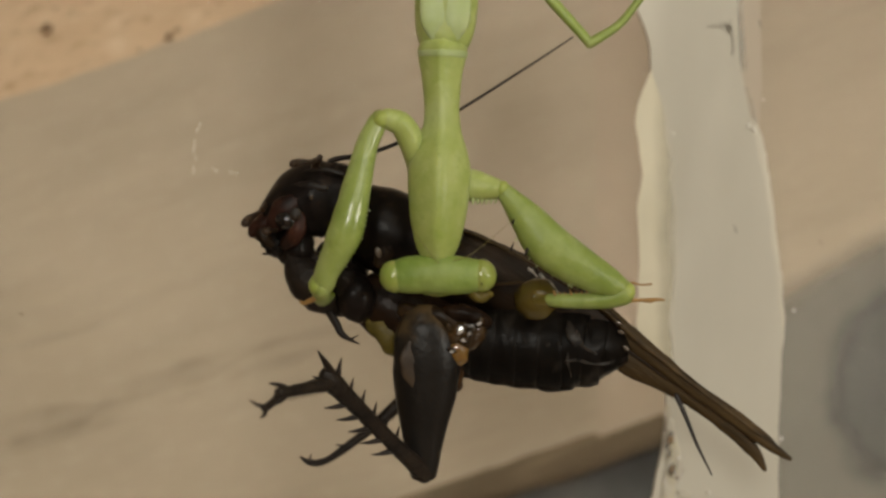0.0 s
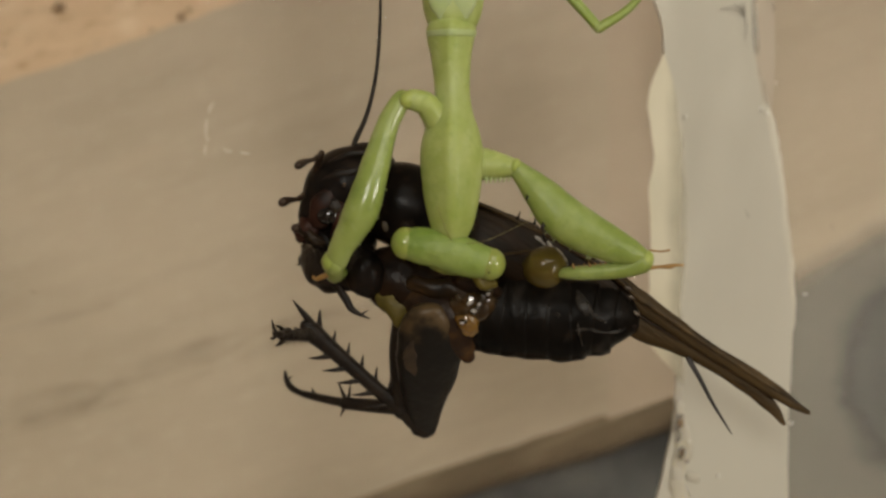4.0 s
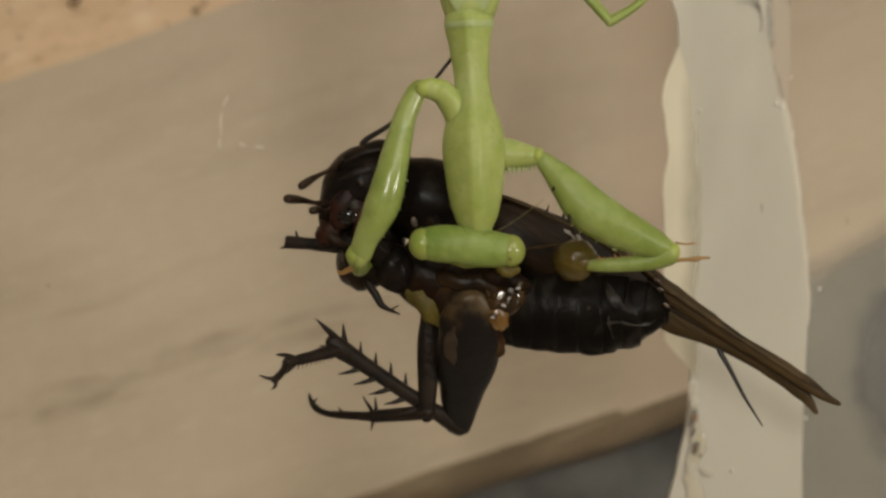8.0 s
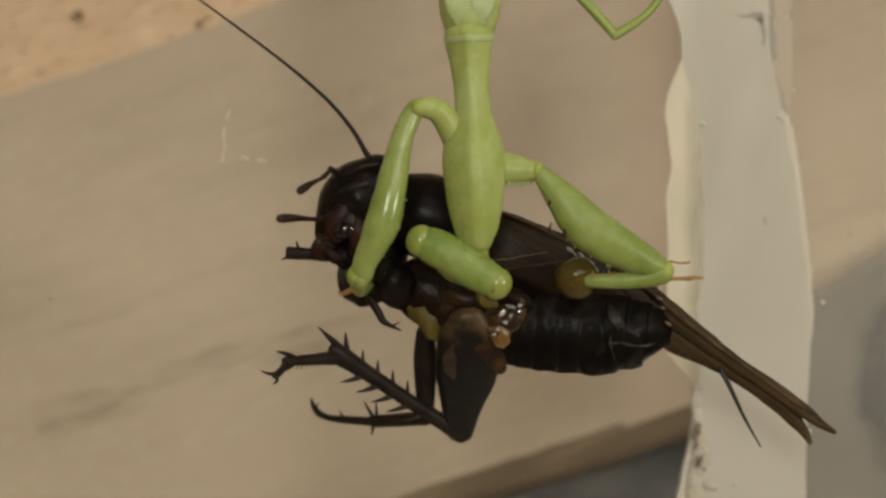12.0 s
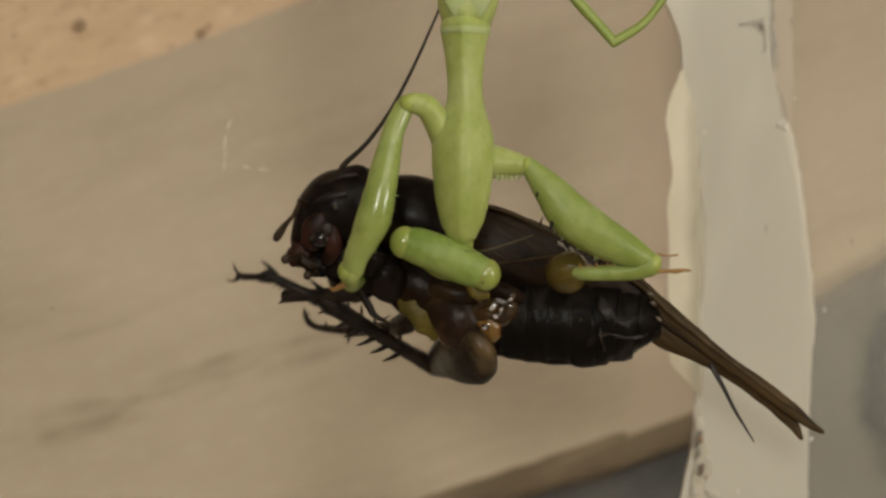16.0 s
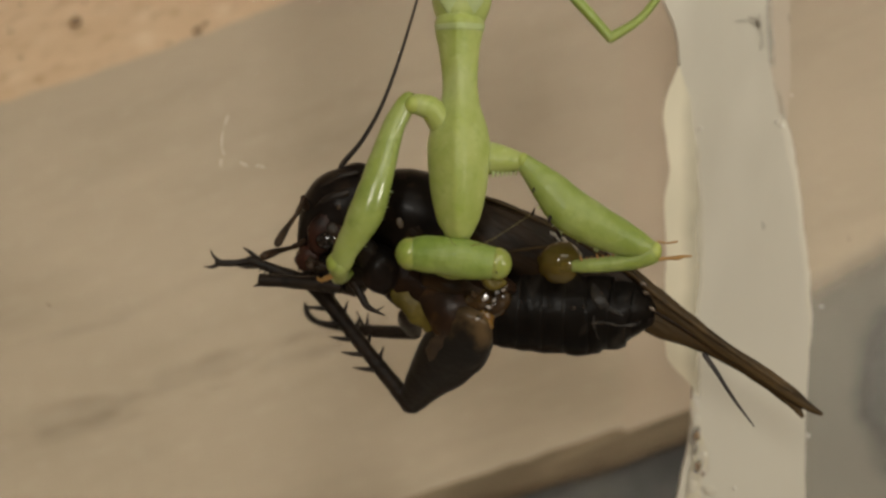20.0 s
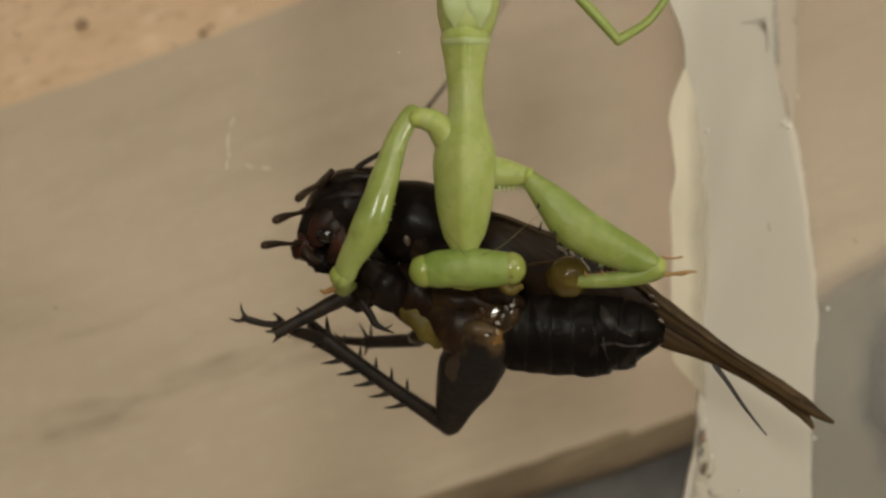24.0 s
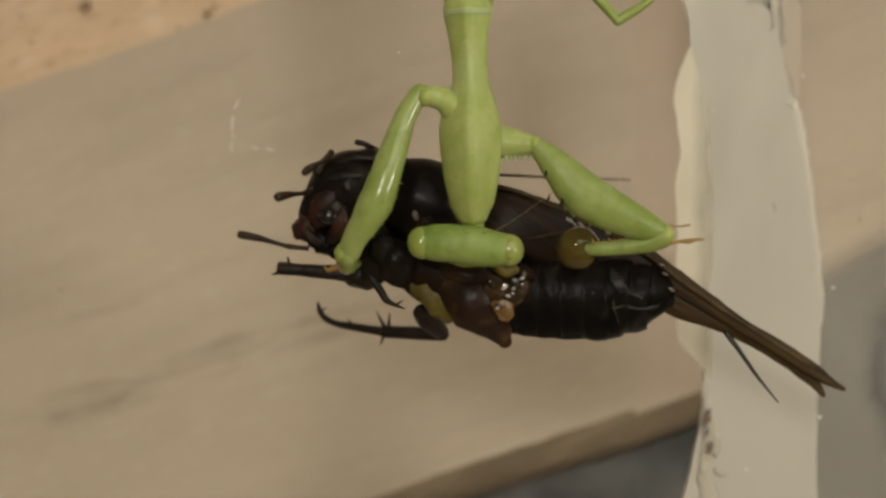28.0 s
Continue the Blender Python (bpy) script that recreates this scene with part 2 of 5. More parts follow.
def fading(m, across, low, high, grid=(0, 0, 0), centre=None, wobble=0.0):
    """Cover that fades in: along a direction, or out from a centre (grid: its half axes), with an uneven edge."""
    nt = m.node_tree
    co, n, add, r = [nt.nodes.new(k) for k in ("ShaderNodeTexCoord", "ShaderNodeTexNoise", "ShaderNodeMath", "ShaderNodeMapRange")]
    r.interpolation_type = "SMOOTHSTEP"
    n.inputs["Scale"].default_value, n.inputs["Detail"].default_value = 260, 3
    nt.links.new(co.outputs["Object"], n.inputs["Vector"])
    if centre is None:
        dot = nt.nodes.new("ShaderNodeVectorMath")
        dot.operation = "DOT_PRODUCT"
        nt.links.new(co.outputs["Object"], dot.inputs[0])
        dot.inputs[1].default_value = across
        value = dot.outputs["Value"]
    else:
        off, scaled, size = [nt.nodes.new("ShaderNodeVectorMath") for _ in range(3)]
        off.operation, scaled.operation, size.operation = "SUBTRACT", "DIVIDE", "LENGTH"
        nt.links.new(co.outputs["Object"], off.inputs[0])
        off.inputs[1].default_value = centre
        nt.links.new(off.outputs[0], scaled.inputs[0])
        scaled.inputs[1].default_value = grid
        nt.links.new(scaled.outputs[0], size.inputs[0])
        value = size.outputs["Value"]
    add.operation = "MULTIPLY_ADD"
    nt.links.new(n.outputs["Fac"], add.inputs[0])
    add.inputs[1].default_value = wobble
    nt.links.new(value, add.inputs[2])
    nt.links.new(add.outputs[0], r.inputs["Value"])
    r.inputs["From Min"].default_value, r.inputs["From Max"].default_value = low, high
    if centre is not None:
        r.inputs["To Min"].default_value, r.inputs["To Max"].default_value = 1.0, 0.0
    nt.links.new(r.outputs[0], nt.nodes["Principled BSDF"].inputs["Alpha"])


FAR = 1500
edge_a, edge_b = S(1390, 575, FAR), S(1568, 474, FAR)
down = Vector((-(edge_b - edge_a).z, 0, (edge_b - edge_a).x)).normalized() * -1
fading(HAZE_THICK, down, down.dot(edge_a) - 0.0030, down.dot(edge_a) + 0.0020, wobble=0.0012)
fading(DARK_PATCH, None, 0.85, 1.3, grid=(0.0090, 1.0, 0.0118), centre=S(1640, 690, FAR), wobble=0.5)
flecks(GLUE_CLEAR, (0.74, 0.71, 0.62), 70, (1, 1, 0.35), 8, 0.5, 0.75, 0.7)
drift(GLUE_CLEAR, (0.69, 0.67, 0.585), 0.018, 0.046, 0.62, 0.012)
drift(THIGH, (0.17, 0.112, 0.052), 0.0022, 0.0056, 0.7, 0.0080, "X", 520)
# grey flecks paint a mottled sheen onto the black belly
flecks(BELLY, (0.040, 0.034, 0.028), 420, (1.6, 1, 0.6), 10, 0.60, 0.76, 0.7)
flecks(WING, (0.045, 0.030, 0.018), 600, (0.4, 1, 2), 32, 0.56, 0.75, 0.6)
flecks(TAIL, (0.016, 0.010, 0.005), 700, (0.3, 1, 2), 37, 0.52, 0.7, 0.75)
flecks(HIP, (0.15, 0.075, 0.020), 420, (1, 1, 1), 0, 0.53, 0.7, 0.5)
for skin, pale, dark in ((GREEN, (0.56, 0.64, 0.30), (0.21, 0.31, 0.04)), (THIGH_GREEN, (0.43, 0.52, 0.19), (0.13, 0.21, 0.025)), (WET_GREEN, (0.46, 0.55, 0.21), (0.15, 0.235, 0.03)), (MOSS, (0.38, 0.48, 0.15), (0.11, 0.19, 0.025))):
    flecks(skin, dark, 330, (1, 1, 0.7), 0, 0.52, 0.70, 0.5)
    flecks(skin, pale, 260, (1, 1, 0.6), 20, 0.48, 0.68, 0.6)
    flecks(skin, dark, 1300, (1, 1, 1), 0, 0.56, 0.74, 0.3)
    flecks(skin, pale, 1500, (1, 1, 1), 0, 0.58, 0.75, 0.35)
flecks(EYE_SKIN, (0.36, 0.25, 0.10), 900, (1, 1, 1), 0, 0.52, 0.72, 0.5)
flecks(EYE_SKIN, (0.24, 0.34, 0.06), 400, (1, 1, 1), 0, 0.45, 0.65, 0.6)
flecks(SHADED_CLOTH, (0.22, 0.185, 0.135), 160, (0.4, 1, 1.2), -20, 0.5, 0.7, 0.6)
flecks(SHADED_EDGE, (0.27, 0.205, 0.13), 420, (0.2, 1, 1), -20, 0.5, 0.72, 0.6)
flecks(SHADED_EDGE, (0.07, 0.055, 0.036), 260, (0.3, 1, 1), -20, 0.54, 0.74, 0.6)
soft_streaks(SEAM, 260, (1, 1, 0.4), 0, 0.42, 0.66, 0.7)
soft_streaks(FOLD, 800, (1, 1, 1), 0, 0.32, 0.6, 0.85)
fading(GLUE_FLAP, (-1, 0, 0), 0.0026, 0.0052, wobble=0.0010)
flecks(BLACK, (0.035, 0.022, 0.014), 900, (1, 1, 1), 0, 0.6, 0.75, 0.6)
soft_streaks(SPECK, 700, (1, 1, 1), 0, 0.3, 0.6, 0.9)


# ---- builders ----
ORIGIN = {}


def thing(name, at, label, category, group="", kind=""):
    ob = new(name)
    ob.empty_display_size = 0.002
    ob.location = at
    ORIGIN[ob] = Vector(at)
    return tagged(ob, label, category, group, kind)


def part(name, bm, mat, parent=None, label="", at=None, smooth=True):
    """One mesh, drawn in world places, under parent, turning about at."""
    base = ORIGIN[parent] if parent else Vector()
    at = Vector(at) if at is not None else base
    bmesh.ops.recalc_face_normals(bm, faces=bm.faces)
    bm.transform(Matrix.Translation(-at))
    me = bpy.data.meshes.new(name)
    bm.to_mesh(me)
    bm.free()
    for f in me.polygons:
        f.use_smooth = smooth
    me.materials.append(mat)
    ob = new(name, me)
    ob.parent = parent
    ob.location = at - base
    ORIGIN[ob] = at
    return tagged(ob, label)


def spline(pts, n):
    """A smooth curve through the stations, n steps between two."""
    p = np.array(pts, float)
    q = np.vstack([2 * p[0] - p[1], p, 2 * p[-1] - p[-2]])
    out = []
    for i in range(1, len(q) - 2):
        for j in range(n):
            u = j / n
            out.append(0.5 * ((2 * q[i]) + (-q[i - 1] + q[i + 1]) * u + (2 * q[i - 1] - 5 * q[i] + 4 * q[i + 1] - q[i + 2]) * u * u
                              + (-q[i - 1] + 3 * q[i] - 3 * q[i + 1] + q[i + 2]) * u ** 3))
    out.append(p[-1])
    return np.array(out)


def tube(bm, pts, flat=1.0, seg=14, n=4, ridge=0.0, cap=1.0, rough=0.0, place=S):
    """A limb: stations (x, y, d, r); flat: its depth to its width; ridge: a keel towards the viewer."""
    c = spline(pts, n)
    c[:, 3] = np.maximum(c[:, 3], 0.4)
    rows = []
    t0, t1 = c[1] - c[0], c[-1] - c[-2]
    t0, t1 = t0[:3] / (np.linalg.norm(t0[:3]) + 1e-9), t1[:3] / (np.linalg.norm(t1[:3]) + 1e-9)
    for a in (8, 30, 60):
        r = c[0, 3]
        rows.append(([*(c[0, :3] - t0 * r * cap * math.cos(radians(a)))], r * math.sin(radians(a))))
    rows += [([*q[:3]], q[3]) for q in c]
    for a in (60, 30, 8):
        r = c[-1, 3]
        rows.append(([*(c[-1, :3] + t1 * r * cap * math.cos(radians(a)))], r * math.sin(radians(a))))
    mids = np.array([r[0] for r in rows])
    rings = []
    for i, (mid, r) in enumerate(rows):
        tan = mids[min(i + 1, len(mids) - 1)] - mids[max(i - 1, 0)]
        tan = tan / (np.linalg.norm(tan) + 1e-9)
        side = np.cross(tan, (0, 0, 1.0))
        if np.linalg.norm(side) < 0.05:
            side = np.array((1.0, 0, 0))
        side /= np.linalg.norm(side)
        deep = np.cross(side, tan)
        if deep[2] > 0:
            deep = -deep
        ring = []
        for k in range(seg):
            a = 2 * math.pi * k / seg
            u, w = math.cos(a), math.sin(a)
            rr = r * (1 + rough * (noise.noise(Vector((mid[0] * 0.05 + u, mid[1] * 0.05 + w, mid[2] * 0.03)))))
            w = w if w < 0 else (1 - ridge) * w + ridge * (1.15 - 1.15 * abs(u))
            q = mid + side * rr * u + deep * rr * w * flat
            ring.append(bm.verts.new(place(*q)))
        rings.append(ring)
    for r0, r1 in zip(rings, rings[1:]):
        for k in range(seg):
            bm.faces.new((r0[k], r0[(k + 1) % seg], r1[(k + 1) % seg], r1[k]))
    bm.faces.new(rings[0])
    bm.faces.new(rings[-1])
    return bm


def limb(name, pts, mat, parent, label="", at=None, **how):
    return part(name, tube(bmesh.new(), pts, **how), mat, parent, label, at)


def blob(bm, x, y, d, rx, ry, rd, turn=0.0, bumps=0.0, fine=20):
    """An egg shape at (x, y, d) with half axes rx, ry, rd, turned clockwise by turn degrees."""
    made = bmesh.ops.create_uvsphere(bm, u_segments=fine, v_segments=fine * 2 // 3, radius=1.0)["verts"]
    k = U * (FOCAL + d) / FOCAL
    for v in made:
        if bumps:
            v.co *= 1 + bumps * noise.noise(v.co * 2.3 + Vector((x, y, d)) * 0.1)
    m = Matrix.Translation(S(x, y, d)) @ pose(0, 0, 0, 0, turn, 0) @ Matrix.Diagonal((rx * k, rd * k, ry * k, 1))
    bmesh.ops.transform(bm, matrix=m, verts=made)
    return bm


def egg(name, x, y, d, rx, ry, rd, mat, parent, label="", turn=0.0, bumps=0.0, at=None):
    return part(name, blob(bmesh.new(), x, y, d, rx, ry, rd, turn, bumps), mat, parent, label, at)


def slab(bm, corners, d0, d1, rough=0.0, cuts=1):
    """A plate between depths d0 and d1 with the outline given in the rest view."""
    outline = []
    for (x0, y0), (x1, y1) in zip(corners, corners[1:] + corners[:1]):
        for j in range(cuts):
            x, y = x0 + (x1 - x0) * j / cuts, y0 + (y1 - y0) * j / cuts
            outline.append((x + rough * noise.noise(Vector((x * 0.02, y * 0.02, 0))), y + rough * noise.noise(Vector((x * 0.02, y * 0.02, 9)))))
    front, back = [bm.verts.new(S(x, y, d0)) for x, y in outline], [bm.verts.new(S(x, y, d0) + Vector((0, (d1 - d0) * U, 0))) for x, y in outline]
    bm.faces.new(front)
    bm.faces.new(back[::-1])
    for i in range(len(front)):
        j = (i + 1) % len(front)
        bm.faces.new((front[i], back[i], back[j], front[j]))
    return bm


def film_sheet(corners, d):
    """A thin film: one face at depth d."""
    bm = bmesh.new()
    bm.faces.new([bm.verts.new(S(x, y, d)) for x, y in corners])
    return bm


def box(bm, x0, x1, y0, y1, z0, z1, bevel=0.0):
    m = Matrix.Translation(((x0 + x1) / 2, (y0 + y1) / 2, (z0 + z1) / 2)) @ Matrix.Diagonal((x1 - x0, y1 - y0, z1 - z0, 1))
    bmesh.ops.create_cube(bm, size=1.0, matrix=m)
    if bevel:
        bmesh.ops.bevel(bm, geom=bm.edges[:], offset=bevel, segments=2, affect="EDGES")
    return bm


def setting(name, bm, mat, label, category, smooth=False):
    ob = part(name, bm, mat, smooth=smooth)
    return tagged(ob, label, category, kind="structure")


# ---- room and table ----
TOP = 0.0
setting("table", box(bmesh.new(), -0.42, 0.42, -0.62, 0.24, -0.03, TOP), TABLE, "brown wooden table top under the insect box", "table")
setting("ceiling", box(bmesh.new(), -0.42, 0.42, -0.62, 0.24, 0.55, 0.57), WALL, "plain cream ceiling closing the place", "ceiling")
for n, (a, b, c, d) in (("wall_north", (-0.44, 0.44, 0.24, 0.26)), ("wall_south", (-0.44, 0.44, -0.64, -0.62)), ("wall_west", (-0.44, -0.42, -0.62, 0.24)), ("wall_east", (0.42, 0.44, -0.62, 0.24))):
    setting(n, box(bmesh.new(), a, b, c, d, -0.03, 0.57), WALL, "plain cream wall closing the place", "wall")

# ---- the insect box: base, clear back pane, lid ----
PANE_D = 500
LIDZ = S(0, -400, 0).z
setting("box_base", box(bmesh.new(), -0.09, 0.09, -0.03, 0.03, TOP, TOP + 0.002, 0.0006), LID, "white plastic base of the insect box", "base")
setting("box_lid", box(bmesh.new(), -0.09, 0.09, -0.03, 0.0215, LIDZ, LIDZ + 0.003, 0.0008), PANE, "clear plastic lid that the mantis hangs from", "lid").visible_shadow = False
pane = setting("window_1", box(bmesh.new(), -0.09, 0.09, PANE_D * U + 0.0004, PANE_D * U + 0.0012, TOP + 0.002, LIDZ), PANE, "clear scratched plastic back pane", "pane")
pane.visible_shadow = False

# ---- behind the pane: slanted board, sandy board above it, dark cloth below ----
setting("backdrop_board", slab(bmesh.new(), [(-900, 508), (-300, 292), (0, 186), (180, 128), (350, 68), (520, 2), (1650, -402), (2900, -847), (2900, -60), (1568, 522), (1400, 594), (1398, 655), (1220, 725), (1035, 783), (850, 845), (-900, 1445)], FAR, FAR + 150, 4, 20), BOARD,
        "slanted beige board with faint brown grain streaks", "board")
setting("backdrop_sandy", slab(bmesh.new(), [(-900, 620), (520, 120), (1650, -300), (1650, -1500), (-900, -1500)], FAR + 5, FAR + 150), STONE,
        "rough sandy orange board edge with dark specks", "board")
# the shade in the gap below the board is put into this colour
setting("backdrop_cloth", slab(bmesh.new(), [(-900, 1300), (2900, 0), (2900, 2400), (-900, 2400)], FAR + 260, FAR + 420), SHADED_CLOTH, "dark grey crumpled cloth, shade of the gap put into its colour", "cloth")
bm = bmesh.new()
tube(bm, [(-200, 1218, FAR + 62, 50), (400, 1010, FAR + 62, 48), (850, 853, FAR + 62, 50), (1040, 792, FAR + 62, 53), (1220, 735, FAR + 62, 46), (1340, 696, FAR + 62, 42)], seg=16, rough=0.12)
setting("trim", bm, SHADED_EDGE, "brown lower edge of the board with its shade painted in", "trim", True)
setting("window_3", film_sheet([(1430, 420), (1900, 420), (1900, 1000), (1430, 1000)], FAR - 5), DARK_PATCH, "dark patch fading out over the frosted plastic", "pane").visible_shadow = False
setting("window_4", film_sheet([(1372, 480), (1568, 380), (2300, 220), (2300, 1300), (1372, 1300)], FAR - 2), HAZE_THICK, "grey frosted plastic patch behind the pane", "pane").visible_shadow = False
setting("window_2", slab(bmesh.new(), [(1106, -420), (1240, -420), (1240, 722), (1106, 770)], FAR - 0.4, FAR), ROSY, "faint rosy strip where the plastic thickens", "pane")

# ---- hot glue strip down the pane ----
strip = thing("glue_strip", S(1300, 1100, PANE_D), "milky hot glue strip with a ragged edge on the pane", "glue")
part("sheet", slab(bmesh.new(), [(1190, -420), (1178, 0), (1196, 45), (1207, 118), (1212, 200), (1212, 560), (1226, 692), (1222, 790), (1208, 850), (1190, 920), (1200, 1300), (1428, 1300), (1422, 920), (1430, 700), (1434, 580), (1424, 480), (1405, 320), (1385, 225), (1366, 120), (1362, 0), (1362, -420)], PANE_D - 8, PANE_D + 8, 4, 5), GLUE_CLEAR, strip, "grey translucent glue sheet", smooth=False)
part("ragged_flap", slab(bmesh.new(), [(1207, 118), (1190, 150), (1180, 180), (1178, 215), (1186, 300), (1178, 400), (1180, 480), (1176, 560), (1184, 640), (1226, 692), (1240, 706), (1238, 560), (1248, 430), (1238, 300), (1228, 200)], PANE_D - 11, PANE_D - 9.5, 6, 10), GLUE_FLAP, strip, "cream ragged outer flap", smooth=False)
part("rim", slab(bmesh.new(), [(1340, -420), (1398, -420), (1402, 150), (1396, 222), (1360, 210), (1340, 0)], PANE_D - 1, PANE_D + 8, 2, 4), PINK, strip, "pinkish plastic rim", smooth=False)
part("seam", slab(bmesh.new(), [(1358, -420), (1364, -420), (1370, 60), (1376, 130), (1392, 214), (1386, 216), (1366, 130), (1360, 60)], PANE_D - 10, PANE_D - 9, 3, 8), SEAM, strip, "greyish seam beside the rim", smooth=False)
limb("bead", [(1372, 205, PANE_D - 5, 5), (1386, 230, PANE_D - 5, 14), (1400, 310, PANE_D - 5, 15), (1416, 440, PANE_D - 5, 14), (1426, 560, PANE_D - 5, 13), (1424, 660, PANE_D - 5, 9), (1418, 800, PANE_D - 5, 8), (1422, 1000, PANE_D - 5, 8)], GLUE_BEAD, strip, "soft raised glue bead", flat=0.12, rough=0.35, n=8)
limb("bead", [(1232, 716, PANE_D - 8, 6), (1234, 770, PANE_D - 8, 10), (1242, 815, PANE_D - 8, 14), (1230, 880, PANE_D - 8, 16), (1250, 960, PANE_D - 8, 14)], GLUE, strip, "lumpy glue bead", flat=0.22, rough=0.5, n=8)
# small white dots paint the glints on the glue and plastic
for x, y, r in ((1378, 218, 3), (1388, 226, 2.6), (1243, 232, 2.2), (1432, 775, 2.8), (1250, 808, 2.8), (1302, 868, 2.4), (1456, 546, 2.6), (1404, 172, 1.6)):
    egg("glint_dot", x, y, PANE_D - 12, r, r * 1.2, 3, GLINT_WHITE, strip, "white dot painted as a glint")

for x, y, rx, ry in ((1234, 750, 8, 14), (1228, 866, 10, 15), (1258, 872, 13, 8)):
    egg("lump", x, y, PANE_D - 9, rx, ry, 4, GLUE_BEAD, strip, "rounded glue lump", turn=rx, bumps=0.3)
for x, y, r in ((1236, 776, 5), (1237, 828, 4), (1246, 842, 2.5)):
    egg("dirt_spot", x, y, PANE_D - 24, r, r * 1.4, 2, SPECK, strip, "brown dirt spot in the glue", bumps=0.6)
for x, y, rx, ry in ((1232, 775, 7, 16), (1238, 828, 6, 11), (1233, 800, 4, 9)):
    egg("stain", x, y, PANE_D - 18, rx, ry, 1.5, STAIN, strip, "greyish stain in the glue", turn=15, bumps=0.5)

# ---- specks, hairs and scratches on the pane ----
for pts in ([(1305, 42), (1325, 40), (1342, 48), (1350, 62), (1352, 84)], [(1345, 30), (1348, 50), (1340, 42)], [(1351, 396), (1354, 403), (1353, 410)], [(1398, 30), (1400, 44)], [(1328, 34), (1338, 37), (1346, 44), (1348, 54)], [(1350, 84), (1348, 92)], [(1368, 26), (1369, 30)], [(1372, 108), (1373, 112)], [(1373, 150), (1374, 158)], [(1503, 423), (1506, 430)], [(86, 541), (92, 546)]):
    hair = thing("hair", S(*pts[0], PANE_D - 12), "fine dark hair stuck on the plastic", "hair", "specks on the pane")
    limb("strand", [(x, y, PANE_D - 12, 0.65) for x, y in pts], DIRT, hair, seg=5)
for pts in ([(408, 208), (404, 214), (400, 224)], [(397, 238), (395, 250), (394, 262)], [(394, 284), (393, 292), (394, 298)], [(428, 290), (434, 294), (440, 295)], [(456, 296), (464, 297), (470, 299)], [(396, 268), (398, 272), (399, 275)]):
    mark = thing("scratch", S(*pts[0], PANE_D - 3), "fine scratch in the clear plastic, its glint painted white", "scratch", "scratches in the pane")
    limb("groove", [(x, y, PANE_D - 3, 0.6) for x, y in pts], GLINT_WHITE, mark, seg=5)
rng = random.Random(4)
for x, y, r in ((137, 42, 8), (153, 6, 2), (40, 10, 2.4), (22, 58, 2.4), (40, 105, 2.4), (352, 58, 5), (366, 46, 3), (300, 80, 2)):
    knot = thing("knot", S(x, y, FAR - 6), "dark brown speck on the sandy board", "speck", "specks on the sandy board")
    egg("speck", x, y, FAR - 3, r * rng.uniform(1.2, 1.9), r, 2, SPECK, knot, turn=-25, bumps=0.9)
for x0, y0, x1, y1, r in ((-30, 782, 300, 690, 26), (190, 716, 560, 588, 22), (-20, 812, 420, 676, 12), (380, 690, 760, 560, 10), (420, 640, 820, 520, 8), (-40, 640, 300, 540, 6)):
    vein = thing("grain_streak", S(x0, y0, FAR - 1), "faint brown grain streak in the board", "streak", "grain streaks")
    limb("streak", [(x0, y0, FAR, 2), ((x0 * 2 + x1) / 3, (y0 * 2 + y1) / 3 - 4, FAR, r), ((x0 + x1 * 2) / 3, (y0 + y1 * 2) / 3 + 3, FAR, r * 0.8), (x1, y1, FAR, 2)], STREAK, vein, flat=0.05, seg=8, rough=0.3)

# ---- mantis, hanging head down ----
MP = (826, 150, -150)
mantis = thing("praying_mantis", S(*MP), "pale green praying mantis hanging head down and eating a cricket", "insect")
limb("prothorax", [(827, 52, -140, 44), (826, 75, -142, 41), (826, 100, -144, 36), (827, 150, -148, 31), (828, 185, -150, 33), (827, 212, -152, 41), (826, 245, -154, 52), (825, 282, -156, 56), (825, 322, -158, 53), (824, 362, -158, 47), (824, 400, -156, 38), (825, 424, -154, 26)], GREEN, mantis, "long keeled green neck shield", flat=0.75, ridge=0.5, seg=24, cap=0.5, rough=0.02)
limb("collar", [(827, 56, -140, 45), (827, 66, -141, 43.5)], PALE, mantis, "pale rear rim of the neck shield", flat=0.77, ridge=0.5, seg=24, cap=0.15)
limb("mesothorax", [(828, 50, -128, 42), (830, 20, -128, 52), (832, -30, -125, 56), (834, -90, -120, 52)], GREEN, mantis, flat=0.6, seg=18)
limb("abdomen", [(834, -70, -110, 46), (838, -160, -100, 64), (842, -260, -90, 60), (846, -330, -80, 40)], GREEN, mantis, flat=0.7, seg=18)
for sx in (-1, 1):
    limb("wing_pad", [(830 + sx * 22, -60, -152, 24), (830 + sx * 19, 0, -156, 25), (830 + sx * 14, 34, -152, 11)], PALE, mantis, "pale green wing pad", flat=0.2)
limb("neck", [(825, 415, -146, 20), (824, 445, -140, 20)], JOINT, mantis, flat=0.8)
# fore legs
KNEE_A, KNEE_B = (733, 206, -178), (937, 297, -158)
coxa_a = limb("coxa", [(806, 335, -128, 18), (800, 300, -132, 20), (790, 258, -150, 23), (768, 216, -165, 22), (742, 205, -175, 19)], GREEN, mantis, flat=0.8, at=S(*KNEE_A))
limb("coxa", [(850, 292, -130, 26), (880, 292, -140, 29), (915, 296, -150, 22), (932, 298, -155, 17)], GREEN, mantis, flat=0.8)
egg("trochanter", 733, 206, -177, 18, 16, 16, JOINT, coxa_a, "yellowish joint", turn=-40)
egg("trochanter", 937, 297, -157, 11, 15, 15, JOINT, mantis, "yellowish joint", turn=20)
